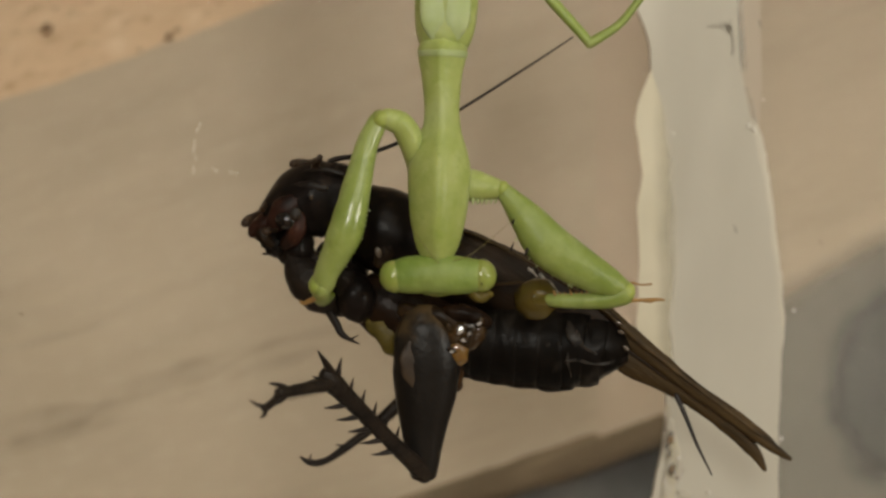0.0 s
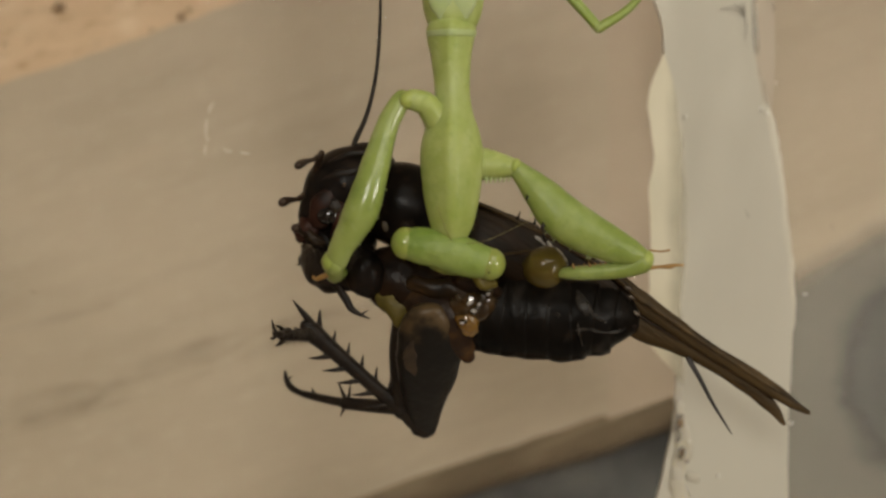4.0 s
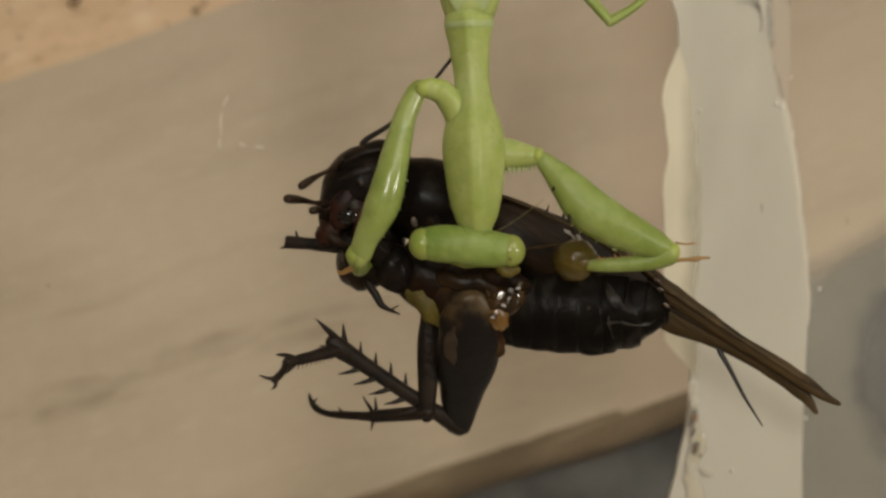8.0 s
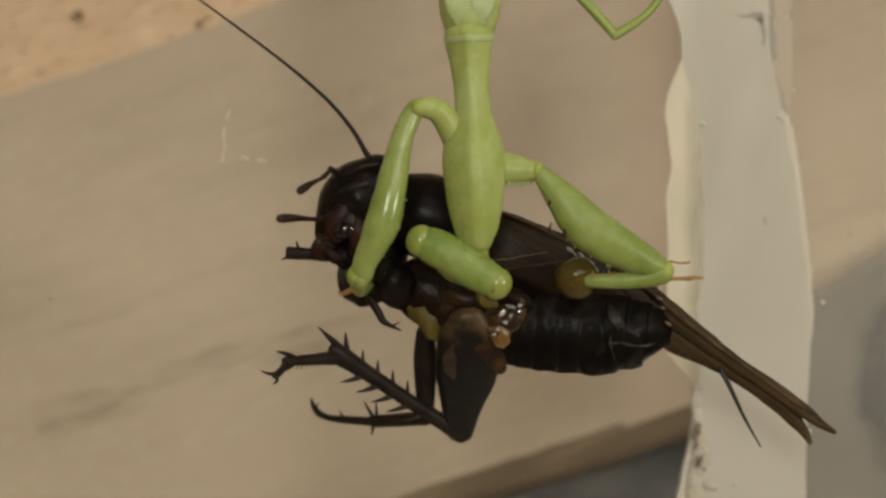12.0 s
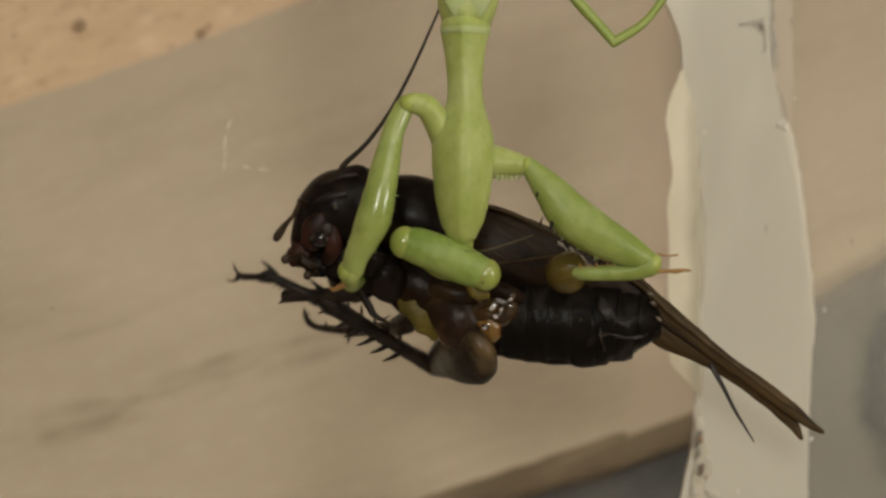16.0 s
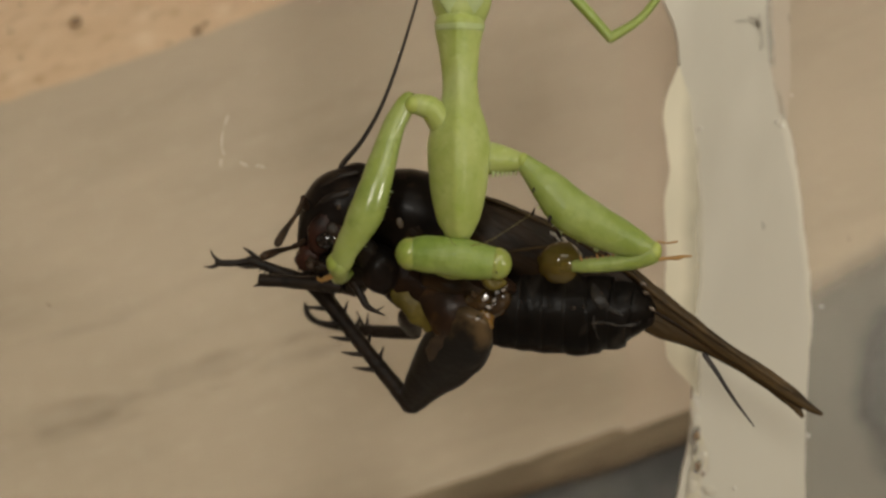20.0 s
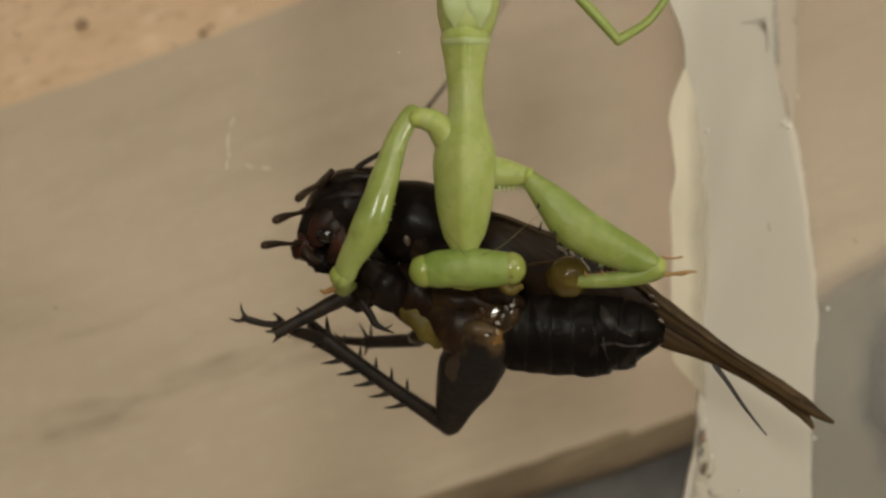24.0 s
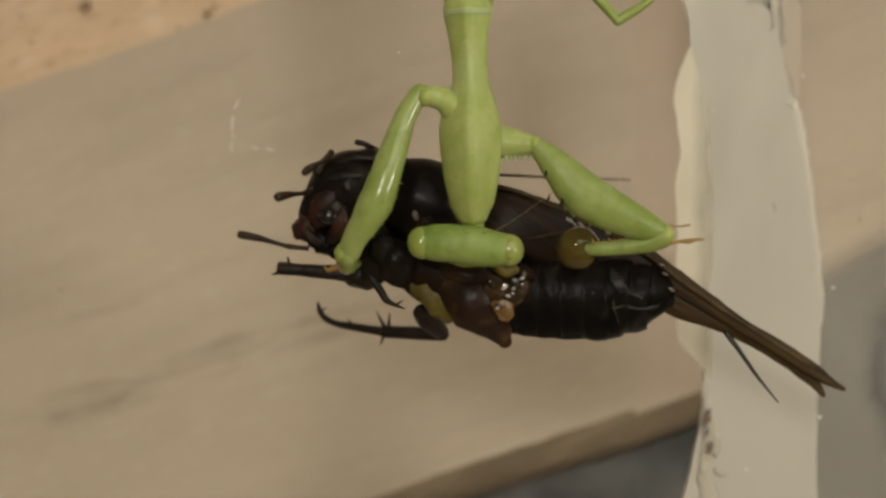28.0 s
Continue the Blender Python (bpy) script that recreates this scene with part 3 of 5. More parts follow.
femur_a = limb("femur", [(727, 200, -170, 16), (720, 212, -172, 18), (703, 250, -177, 20), (690, 300, -184, 24.5), (678, 350, -191, 28), (665, 398, -192, 31), (650, 432, -185, 28), (633, 466, -174, 22.5), (624, 494, -162, 20)], WET_GREEN, mantis, "thick raptorial thigh", at=S(*KNEE_A), flat=0.75, seg=18, rough=0.05)
femur_b = limb("femur", [(941, 302, -158, 16), (960, 322, -159, 23), (985, 350, -160, 32), (1022, 392, -158, 40), (1079, 428, -152, 36), (1132, 453, -146, 26), (1160, 467, -142, 17)], THIGH_GREEN, mantis, "thick raptorial thigh", at=S(*KNEE_B), flat=0.7, seg=18, rough=0.05)
limb("tibia", [(621, 500, -160, 17), (621, 513, -130, 17), (626, 517, -80, 13), (640, 510, -30, 7)], WET_GREEN, femur_a, "folded grasping shin")
limb("tibia", [(1158, 474, -142, 19), (1130, 483, -140, 16.5), (1080, 488, -134, 14), (1035, 489, -126, 12), (1005, 488, -110, 8)], THIGH_GREEN, femur_b, "folded grasping shin", flat=0.8)
egg("knee", 1163, 470, -142, 15, 19, 15, JOINT, femur_b, turn=20)
egg("knee", 619, 494, -160, 21, 22, 17, JOINT, femur_a, "yellowish blunt knee", turn=-15, bumps=0.15)
for leg_, pts in ((femur_a, [(612, 516, -150, 5), (598, 522, -140, 5), (590, 526, -135, 3.5), (584, 522, -130, 2.5)]), (femur_b, [(1172, 483, -142, 4), (1190, 482, -142, 3), (1205, 482, -142, 4.5), (1216, 480, -142, 3), (1230, 480, -142, 2)])):
    limb("tarsus", pts, TARSUS, leg_, "thin orange-brown foot", seg=8)
limb("tarsus", [(1172, 452, -136, 2), (1190, 455, -130, 1.6), (1206, 453, -125, 2)], TARSUS, femur_b, "thin foot claw", seg=6)


def teeth(femur, x0, y0, x1, y1, d, n, way, size, mat=PALE):
    """A row of fine teeth along the inner edge of a thigh."""
    for i in range(n):
        u = i / (n - 1)
        x, y, s = x0 + (x1 - x0) * u, y0 + (y1 - y0) * u, size * (1.3 if i % 3 == 0 else 0.7)
        limb("tooth", [(x, y, d, s * 0.4), (x + way[0] * s, y + way[1] * s, d, 0.5)], mat, femur, seg=5, n=1)


teeth(femur_a, 705, 362, 694, 407, -178, 6, (0.95, 0.3), 3)
teeth(femur_a, 692, 412, 663, 460, -176, 7, (0.9, 0.45), 3)
teeth(femur_b, 966, 381, 1000, 423, -156, 5, (-0.65, 0.75), 5.5)
teeth(femur_b, 1004, 426, 1062, 458, -154, 7, (-0.5, 0.85), 5.5)
teeth(femur_b, 1066, 460, 1118, 474, -148, 6, (-0.4, 0.9), 5)
teeth(femur_b, 1010, 410, 1115, 466, -130, 7, (-0.2, 1.0), 8)
teeth(femur_b, 1036, 478, 1132, 470, -140, 11, (-0.35, -0.9), 6, TARSUS)
for x, y in ((960, 342), (985, 398)):
    limb("dark_spine", [(x, y, -170, 4), (x - 4, y + 12, -172, 2.5)], LEG, femur_b, "dark spine", seg=6, n=1)
for i in range(6):
    limb("coxal_tooth", [(886 + i * 8, 318 - i * 0.6, -152, 4), (885 + i * 8, 326 - i * 0.6, -152, 1.2)], PALE, mantis, seg=5, n=1)
# walking legs, feet on the lid
WALK = (1090, 66, -145)
walk_femur = limb("mid_femur", [(860, -60, -118, 11), (960, -70, -130, 11), (1035, 5, -140, 10), (1090, 66, -145, 9)], THIGH_GREEN, mantis, "thin walking leg", at=S(*WALK), seg=10)
walk_tibia = limb("mid_tibia", [(1090, 66, -145, 9.5), (1140, 34, -140, 7.5), (1178, -12, -132, 7), (1300, -180, -100, 6), (1370, -376, -60, 5)], THIGH_GREEN, mantis, "thin walking leg", at=S(*WALK), seg=10)
limb("mid_femur", [(806, -60, -118, 11), (680, -80, -130, 11), (560, -110, -140, 10), (482, -75, -145, 8)], GREEN, mantis, "thin walking leg", seg=10)
limb("mid_tibia", [(482, -75, -145, 8), (440, -110, -140, 7), (330, -200, -100, 6), (270, -376, -60, 5)], GREEN, mantis, "thin walking leg", seg=10)
for sx in (-1, 1):
    limb("hind_femur", [(834 + sx * 30, -120, -105, 11), (834 + sx * 150, -200, -110, 10), (834 + sx * 260, -240, -110, 9)], GREEN, mantis, "thin walking leg", seg=10)
    limb("hind_tibia", [(834 + sx * 260, -240, -110, 9), (834 + sx * 250, -320, -90, 7), (834 + sx * 245, -380, -60, 5)], GREEN, mantis, "thin walking leg", seg=10)
# head
HP = (812, 462, -150)
head = limb("head", [(738, 457, -150, 28), (760, 457, -152, 33), (790, 459, -156, 34), (812, 462, -158, 35), (838, 466, -156, 35), (864, 470, -152, 32), (886, 472, -150, 28)], MOSS, mantis, "triangular moss-green head seen from above", at=S(*HP), flat=0.75, seg=20)
for x, y, r in ((770, 484, 9), (796, 489, 10), (822, 493, 11), (850, 494, 9)):
    egg("face_lobe", x, y, -150, r * 1.6, r * 0.7, r, MOSS, head, bumps=0.3)
egg("eye", 736, 457, -150, 26.5, 29, 24, EYE_SKIN, head, "yellow-green compound eye", turn=-5)
egg("eye", 890, 473, -150, 26.5, 29, 24, EYE_SKIN, head, "yellow-green compound eye with a dark pupil", turn=5)
egg("pupil", 889, 488, -172, 1.6, 2.0, 2, DIRT, head, "tiny dark pupil")
limb("face", [(785, 474, -130, 18), (812, 482, -118, 20), (845, 480, -125, 18)], GREEN, head, flat=0.9)
limb("mouth_part", [(868, 494, -140, 10), (882, 508, -138, 11), (900, 508, -132, 7)], YELLOW, head, "ragged yellowish mouth part", rough=0.6)
for sx, w in ((-0.4, 0.5), (1, 0.6)):
    limb("feeler", [(825 + sx * 18, 442, -178, 1.2 * w), (828 + sx * 50, 432, -190, 1.0 * w), (830 + sx * 120, 385, -200, 0.7 * w)], FEELER, head, "thin feeler", seg=6)

# ---- cricket, held in the mantis's fore legs ----
CP = (900, 540, 0)
cricket = thing("cricket", S(*CP), "half-eaten black cricket with brown wings held by the mantis", "insect")
def belly(x):
    """Middle height and half width of the abdomen at x."""
    r = float(np.interp(x, (840, 900, 960, 1020, 1080, 1120, 1150, 1172), (60, 70, 75, 77, 71, 58, 38, 12)))
    return float(np.interp(x, (840, 870, 950, 1040, 1100, 1150, 1172), (620, 626, 641, 648, 637, 612, 592))) - r, r


belly_pieces = []
for i in range(8):
    x0 = 845 + 40 * i
    x1 = min(x0 + 46, 1168)
    stations = []
    for k in range(4):
        x = x0 + (x1 - x0) * k / 3
        y, r = belly(x)
        stations.append((x, y, 12, r * (0.993, 0.999, 1.0, 0.999)[k]))
    belly_pieces.append(limb("abdomen_segment", stations, BELLY, cricket, flat=0.8, seg=22, n=2, cap=0.06, rough=0.05))
belly_pieces.append(egg("abdomen_tip", 1150, 582, 10, 20, 16, 18, BLACK, cricket, turn=10))
for pts in ([(1060, 521, -36, 2), (1068, 540, -44, 9), (1077, 556, -48, 9), (1092, 568, -47, 4), (1112, 578, -40, 1.5)], [(1062, 578, -49, 1), (1063, 595, -48, 2.4), (1067, 610, -42, 1.8), (1070, 620, -38, 0.7)], [(1058, 592, -48, 1.2), (1080, 590, -44, 3.4), (1108, 596, -37, 2), (1136, 593, -25, 3), (1145, 588, -20, 1)]):
    belly_pieces.append(limb("belly_fold", pts, FOLD, cricket, "greyish shiny skin fold", flat=0.25, rough=0.6, n=8))
for x, y in ((985, 560), (1006, 563), (1026, 564), (1045, 562)):
    belly_pieces.append(egg("nodule", x, y, -48, 4, 3.4, 3, FOLD, cricket, "small greyish skin nodule", bumps=0.4))
limb("fore_wing", [(760, 385, 10, 44), (830, 425, 4, 62), (920, 456, 2, 67), (1010, 484, 4, 55), (1085, 510, 8, 38), (1140, 535, 10, 22)], WING, cricket, "dark brown folded wing cover", flat=0.5, seg=18, rough=0.04)
limb("wing_edge", [(850, 366, -8, 5), (905, 382, -10, 4.5), (980, 418, -10, 4), (1060, 462, -10, 4), (1130, 508, -8, 4), (1175, 548, -6, 3)], TAIL, cricket, "paler wing edge vein", seg=8)
limb("wing_streak", [(880, 470, -28, 3), (940, 462, -30, 3), (1000, 455, -30, 2.5)], TAIL, cricket, seg=6)
WING_A, WING_B, CERCUS_ROOT = (1125, 510, 14), (1150, 590, 28), (1258, 650, 20)
wing_a = limb("hind_wing", [(1105, 495, 14, 20), (1158, 539, 14, 19), (1222, 588, 14, 16), (1288, 638, 14, 13), (1355, 682, 14, 13), (1405, 718, 14, 13), (1440, 744, 14, 8), (1462, 757, 14, 4)], TAIL, cricket, "long brown folded hind wing", at=S(*WING_A), flat=0.35, seg=12, rough=0.1)
wing_b = limb("hind_wing", [(1120, 563, 30, 22), (1180, 593, 28, 28), (1235, 621, 26, 21), (1300, 658, 24, 16), (1362, 702, 22, 15), (1404, 742, 22, 11), (1423, 770, 22, 4)], TAIL, cricket, "long brown folded hind wing", at=S(*WING_B), flat=0.35, seg=12, rough=0.1)
# paler tan line puts the glare along the upper wing into colour
wing_streak = limb("wing_streak", [(1150, 528, -2, 3), (1200, 566, 3, 4), (1270, 618, 7, 3.5), (1350, 676, 9, 3), (1410, 718, 8, 2)], GLARE_STREAK, cricket, "paler tan wing vein with the glare painted in", at=S(*WING_A), flat=0.5, seg=8, rough=0.3)
fold_line = limb("fold_line", [(1165, 570, -4, 3), (1205, 596, -4, 2.5), (1240, 620, -2, 1)], WING, cricket, "dark fold between the wings", at=S(*WING_B), flat=0.5, seg=6)
cercus = limb("cercus", [(1258, 650, 20, 5), (1280, 685, 12, 4), (1306, 730, 6, 3), (1340, 780, 0, 1.2)], CERCUS, cricket, "thin dark tail feeler", at=S(*CERCUS_ROOT), seg=8)
for x, y, a in ((1155, 540, 20), (1165, 568, 35), (1150, 524, 15)):
    egg("wet_spot", x, y, -14, 7, 3.5, 3, WATER, cricket, "glinting wet spot", turn=a)
# thorax
limb("metathorax", [(735, 505, 10, 60), (790, 540, 10, 62), (860, 560, 12, 62)], WET, cricket, flat=0.75, seg=18, rough=0.12)
PRO = (730, 392, 0)
pronotum = limb("pronotum", [(672, 372, 2, 58), (712, 388, 0, 74), (758, 402, 0, 76), (785, 412, 2, 70)], BLACK, cricket, "glossy black neck shield", at=S(*PRO), flat=0.8, seg=20, cap=0.35)
limb("membrane", [(748, 385, -52, 16), (745, 420, -52, 18), (735, 450, -46, 14)], WING, pronotum, "brown shield rim", flat=0.4, rough=0.3)
egg("fore_coxa", 682, 495, -20, 38, 46, 34, BLACK, cricket, turn=-20, bumps=0.12)
egg("breast", 648, 472, 14, 58, 56, 40, BLACK, cricket, bumps=0.12)
egg("neck_skin", 655, 440, 18, 52, 52, 34, BLACK, cricket, bumps=0.1)
egg("mid_coxa", 660, 470, -30, 24, 28, 22, LEG, cricket, bumps=0.2)
limb("membrane", [(712, 514, -14, 20), (734, 541, -20, 31), (757, 574, -20, 25), (768, 596, -14, 12)], YELLOW, cricket, "olive yellow torn membrane", flat=0.35, rough=0.3, seg=20, n=8)
limb("hind_coxa", [(788, 545, -14, 46), (822, 575, -18, 54), (850, 612, -12, 36), (866, 644, -4, 13)], HIP, cricket, "dark red-brown hip", flat=0.7, rough=0.1)
limb("wound", [(770, 514, -40, 14), (805, 522, -46, 18), (845, 528, -50, 18), (880, 545, -48, 16)], FLESH, cricket, "wet orange-brown torn flesh", flat=0.6, rough=0.3)
limb("gut", [(850, 512, -50, 14), (890, 520, -52, 16), (915, 530, -46, 12)], WET, cricket, "wet dark gut", rough=0.4)
egg("jelly", 874, 550, -44, 44, 36, 18, JELLY, cricket, "clear wet jelly over the wound", turn=-20, bumps=0.15)
egg("amber_lobe", 866, 581, -48, 20, 26, 12, AMBER, cricket, "orange jelly lobe", turn=-15, bumps=0.3)
for x, y, r in ((849, 540, 6), (878, 563, 8), (905, 532, 7), (890, 545, 5), (858, 582, 5)):
    egg("jelly_bubble", x, y, -64, r * 1.3, r * 0.8, r * 0.5, JELLY, cricket, "glinting jelly bubble", turn=r * 40, bumps=0.6)
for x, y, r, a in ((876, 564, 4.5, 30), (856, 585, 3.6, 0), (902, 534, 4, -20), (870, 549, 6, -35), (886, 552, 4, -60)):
    egg("glint_spot", x, y, -75, r, r * 0.55, 2.5, GLINT_PAINT, cricket, "white spot painted as a wet glint", turn=a, bumps=0.5)
# stumps and small feet
limb("fore_foot", [(636, 520, -20, 8), (652, 545, -22, 7), (660, 560, -24, 6), (676, 570, -24, 3.5), (692, 577, -24, 1.2)], LEG, cricket, "small clawed fore foot", seg=8)
limb("claw", [(676, 570, -24, 2.5), (690, 562, -24, 0.8)], LEG, cricket, seg=6, n=1)
for x, y, a in ((955, 400, -60), (985, 408, -80), (1000, 430, 60)):
    limb("bristle", [(x, y, -30, 3), (x + 8 * math.cos(radians(a)), y + 14 * math.sin(radians(a)), -30, 0.8)], LEG, cricket, seg=5, n=1)
egg("wet_spot", 720, 414, -58, 6, 10, 4, WATER, cricket, "glinting wet spot", turn=-15)
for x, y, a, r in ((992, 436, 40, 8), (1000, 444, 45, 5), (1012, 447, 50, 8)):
    egg("glint_spot", x, y, -74, r, r * 0.38, 3, GLINT_PAINT, cricket, "white spot painted as a wet glint", turn=a, bumps=0.5)
# head
CH = (655, 385, 0)
chead = limb("head", [(662, 372, 4, 62), (630, 378, 0, 68), (600, 396, -2, 68), (578, 425, -2, 56), (560, 458, -2, 36), (552, 474, -2, 22)], BLACK, cricket, "round glossy black head with a reddish face", at=S(*CH), flat=0.8, seg=24, n=6, cap=0.6, rough=0.10)
limb("face_plate", [(585, 398, -46, 16), (572, 428, -44, 22), (566, 452, -38, 20)], FACE, chead, "dark red face plate", flat=0.5, rough=0.2)
egg("eye_spot", 590, 426, -62, 10, 12, 5, PATCH, chead, "red-brown spot above the eye", turn=-15, bumps=0.3)
egg("ocellus", 602, 388, -64, 4, 4, 3, PATCH, chead, "small brown forehead spot")
egg("compound_eye", 582, 444, -46, 22, 17, 14, EYE_BLACK, chead, "shiny black eye", turn=-15)
egg("mandible", 548, 474, -14, 22, 27, 24, FACE, chead, "dark jaw", turn=30, bumps=0.3)
egg("mandible", 582, 490, -10, 26, 22, 22, BLACK, chead, turn=10, bumps=0.3)
egg("throat", 618, 480, 0, 34, 36, 30, BLACK, chead, turn=10, bumps=0.2)
limb("brow_ridge", [(548, 420, -30, 5), (558, 436, -44, 6), (560, 456, -40, 5)], FACE, chead, flat=0.6, rough=0.2)
limb("cheek", [(600, 430, -52, 12), (606, 458, -48, 16), (598, 482, -36, 12)], FACE, chead, "dark brown cheek", flat=0.5, rough=0.3)
limb("upper_lip", [(545, 478, -30, 9), (560, 490, -32, 11), (578, 494, -28, 8)], WING, chead, "brown upper lip", flat=0.7, rough=0.3)
limb("crown_ridge", [(572, 352, -34, 4), (600, 334, -44, 5), (632, 326, -46, 4)], LEG, chead, flat=0.5)
limb("brow_ridge", [(560, 392, -40, 6), (585, 372, -52, 8), (615, 362, -56, 7)], LEG, chead, flat=0.5)
AB = (612, 306, -6)
antenna = limb("antenna", [(606, 320, -2, 5.5), (612, 306, -2, 5),  (640, 266, 10, 4.0), (668, 205, 20, 3.5), (690, 130, 30, 3.0), (708, 50, 40, 2.5), (730, -60, 60, 1.9), (745, -140, 70, 1.3)], LEG, cricket, "long thin dark antenna", at=S(*AB), seg=8)

# droplet at the shin's tip
droplet = thing("droplet", S(*CP), "amber liquid droplet on the mantis's shin and cricket", "droplet")
egg("liquid", 1003, 486, -100, 40, 37, 32, DROP, droplet, "clear amber liquid", turn=-25, bumps=0.16)


# ---- jointed legs, built along +x from the joint ----
def bone(x, y, d=0.0):
    return Vector((x * U, d * U, y * U))


def joint_limb(name, pts, mat, parent, label="", at=None, **how):
    """A piece in its thing's own space: stations (along, up, deep, r)."""
    bm = tube(bmesh.new(), pts, place=bone, **how)
    base = Vector(at) if at is not None else Vector()
    bmesh.ops.recalc_face_normals(bm, faces=bm.faces)
    bm.transform(Matrix.Translation(-base))
    me = bpy.data.meshes.new(name)
    bm.to_mesh(me)
    bm.free()
    for f in me.polygons:
        f.use_smooth = True
    me.materials.append(mat)
    ob = new(name, me)
    ob.parent = parent
    ob.location = base
    return tagged(ob, label)


THIGH_L, SHIN_L, FOOT_L, TOE_L = 280.0, 305.0, 125.0, 82.0
hind_leg = thing("cricket_hind_leg", (0, 0, 0), "dark spiny cricket hind leg that kicks and breaks off", "leg")
joint_limb("femur", [(-16, 0, 0, 33), (14, 4, 0, 51), (70, 8, 0, 59), (130, 4, 0, 53), (185, 0, 0, 41), (235, -1, 0, 30), (272, -2, 0, 23)], THIGH, hind_leg, "swollen dark grey-brown thigh", flat=0.55, seg=20, cap=0.45, rough=0.05)
joint_limb("worn_patch", [(34, -20, -26, 5), (62, -26, -28.5, 13), (88, -22, -28, 11), (108, -16, -27, 4)], PATCH, hind_leg, "tan worn patch on the thigh", flat=0.15, rough=0.5, n=6)
shin = joint_limb("tibia", [(0, 0, 0, 17), (30, 0, 0, 16), (110, 2, 0, 13.5), (200, 2, 0, 14), (262, 2, 0, 16), (290, 2, 0, 18.5), (305, 0, 0, 15)], LEG, hind_leg, "spiny dark shin", at=(0, 0, 0), flat=0.9, rough=0.06)
for i in range(5):
    x = 92 + 36 * i
    joint_limb("spine", [(x, 10, -3, 6), (x + 14, 26, -7, 4), (x + 30, 40, -10, 0.8)], LEG, shin, seg=7, n=2)
    joint_limb("spine", [(x + 12, -9, 3, 4.5), (x + 24, -27, 8, 0.9)], LEG, shin, seg=6, n=1)
for pts in ([(292, -6, 0, 8), (325, -12, -4, 6), (362, -18, -6, 1)], [(286, -10, 5, 7), (308, -36, 8, 1)], [(296, 8, 0, 7), (322, 18, 2, 1)], [(284, 12, 3, 5), (296, 27, 5, 1)]):
    joint_limb("spur", pts, LEG, shin, "long spur", seg=7, n=3)
foot = joint_limb("tarsus", [(-6, 0, 0, 12), (20, 2, 0, 12.5), (60, 2, 0, 10.5), (100, 1, 0, 9), (FOOT_L, 0, 0, 8.5)], LEG, hind_leg, "hairy dark foot", seg=10, rough=0.1)
for pts in ([(110, -5, 0, 6), (126, -13, 0, 4), (144, -18, 0, 1)], [(112, 6, 0, 6), (130, 14, 0, 4), (146, 17, 0, 1)]):
    joint_limb("spur", pts, LEG, foot, seg=6, n=2)
for i in range(9):
    joint_limb("bristle", [(20 + 10 * i, 9, 0, 1.5), (25 + 10 * i, 17, 0, 0.5)], LEG, foot, seg=5, n=1)
toe = joint_limb("toe", [(-4, 0, 0, 7), (22, 3, 0, 6), (48, 2, 0, 6.5), (60, 0, 0, 5)], LEG, hind_leg, "thin clawed toe", seg=8)
for pts in ([(56, 2, 0, 4.5), (70, 8, 0, 3), (84, 6, 0, 0.8)], [(56, -2, 0, 4), (66, -12, 0, 2.5), (70, -24, 0, 0.8)]):
    joint_limb("claw", pts, LEG, toe, seg=6, n=3)

mid_thigh = joint_limb("mid_femur", [(0, 0, 0, 16), (50, 0, 0, 21), (110, 0, 0, 19), (165, 0, 0, 15), (182, 0, 0, 12)], LEG, cricket, "dark middle thigh", flat=0.7)
mid_shin = joint_limb("mid_tibia", [(0, 0, 0, 13), (50, 8, 0, 13), (95, 15, 0, 12), (118, 18, 0, 12.5), (128, 19, 0, 9), (190, 22, 0, 7.5), (222, 22, 0, 6), (244, 16, 0, 6.5), (258, 4, 0, 5), (264, -10, 0, 2)], LEG, cricket, "dark spiny middle shin and hooked foot", seg=10, n=5)
for pts in ([(118, 10, 0, 5), (140, -16, 0, 1)], [(110, 8, 0, 4.5), (113, -18, 0, 1)], [(116, 26, 0, 4), (120, 44, 0, 1)], [(188, 16, 0, 3), (196, 8, 0, 1)], [(256, 6, 0, 3.5), (246, -4, 0, 1)]):
    joint_limb("spine", pts, LEG, mid_shin, seg=6, n=1)

def feeler(length, thick=1.0):
    """A mouth feeler of three joints with a flattened club at its tip."""
    k = length / 100
    pts = [(0, 0, 0, 4.6), (14 * k, 2, 0, 4.2), (27 * k, 3, 0, 4.8), (33 * k, 3, 0, 3.6), (48 * k, 1, 0, 4), (62 * k, -1, 0, 5), (78 * k, -2, 0, 6.6), (92 * k, -2, 0, 7.4), (98 * k, -2, 0, 6.2)]
    return joint_limb("palp", [(x, y, d, r * thick) for x, y, d, r in pts], PALP_SKIN, chead, "brown club-tipped mouth feeler", seg=10, cap=0.5, rough=0.1)


palp_root = joint_limb("palp_root", [(-8, 0, 0, 9), (10, 1, 0, 7), (28, 0, 0, 5.5), (38, 0, 0, 5.5)], PALP_SKIN, chead, "short root of the mouth feeler", seg=8, cap=0.6)
palp_up, palp_low, palp_side = feeler(120), feeler(125, 1.1), feeler(125)
stump = joint_limb("leg_stump", [(0, 0, 0, 15), (60, 0, 0, 13), (110, 0, 0, 11), (140, 0, 0, 11.5), (150, 0, 0, 11)], LEG, cricket, "broken fore leg stump", cap=0.12, rough=0.12)
joint_limb("stump_end", [(148, 8, 0, 4), (160, 12, 0, 1)], LEG, stump, seg=6, n=1)
joint_limb("stump_end", [(130, -8, 0, 3.5), (134, -20, 0, 1.5)], LEG, stump, seg=6, n=1)
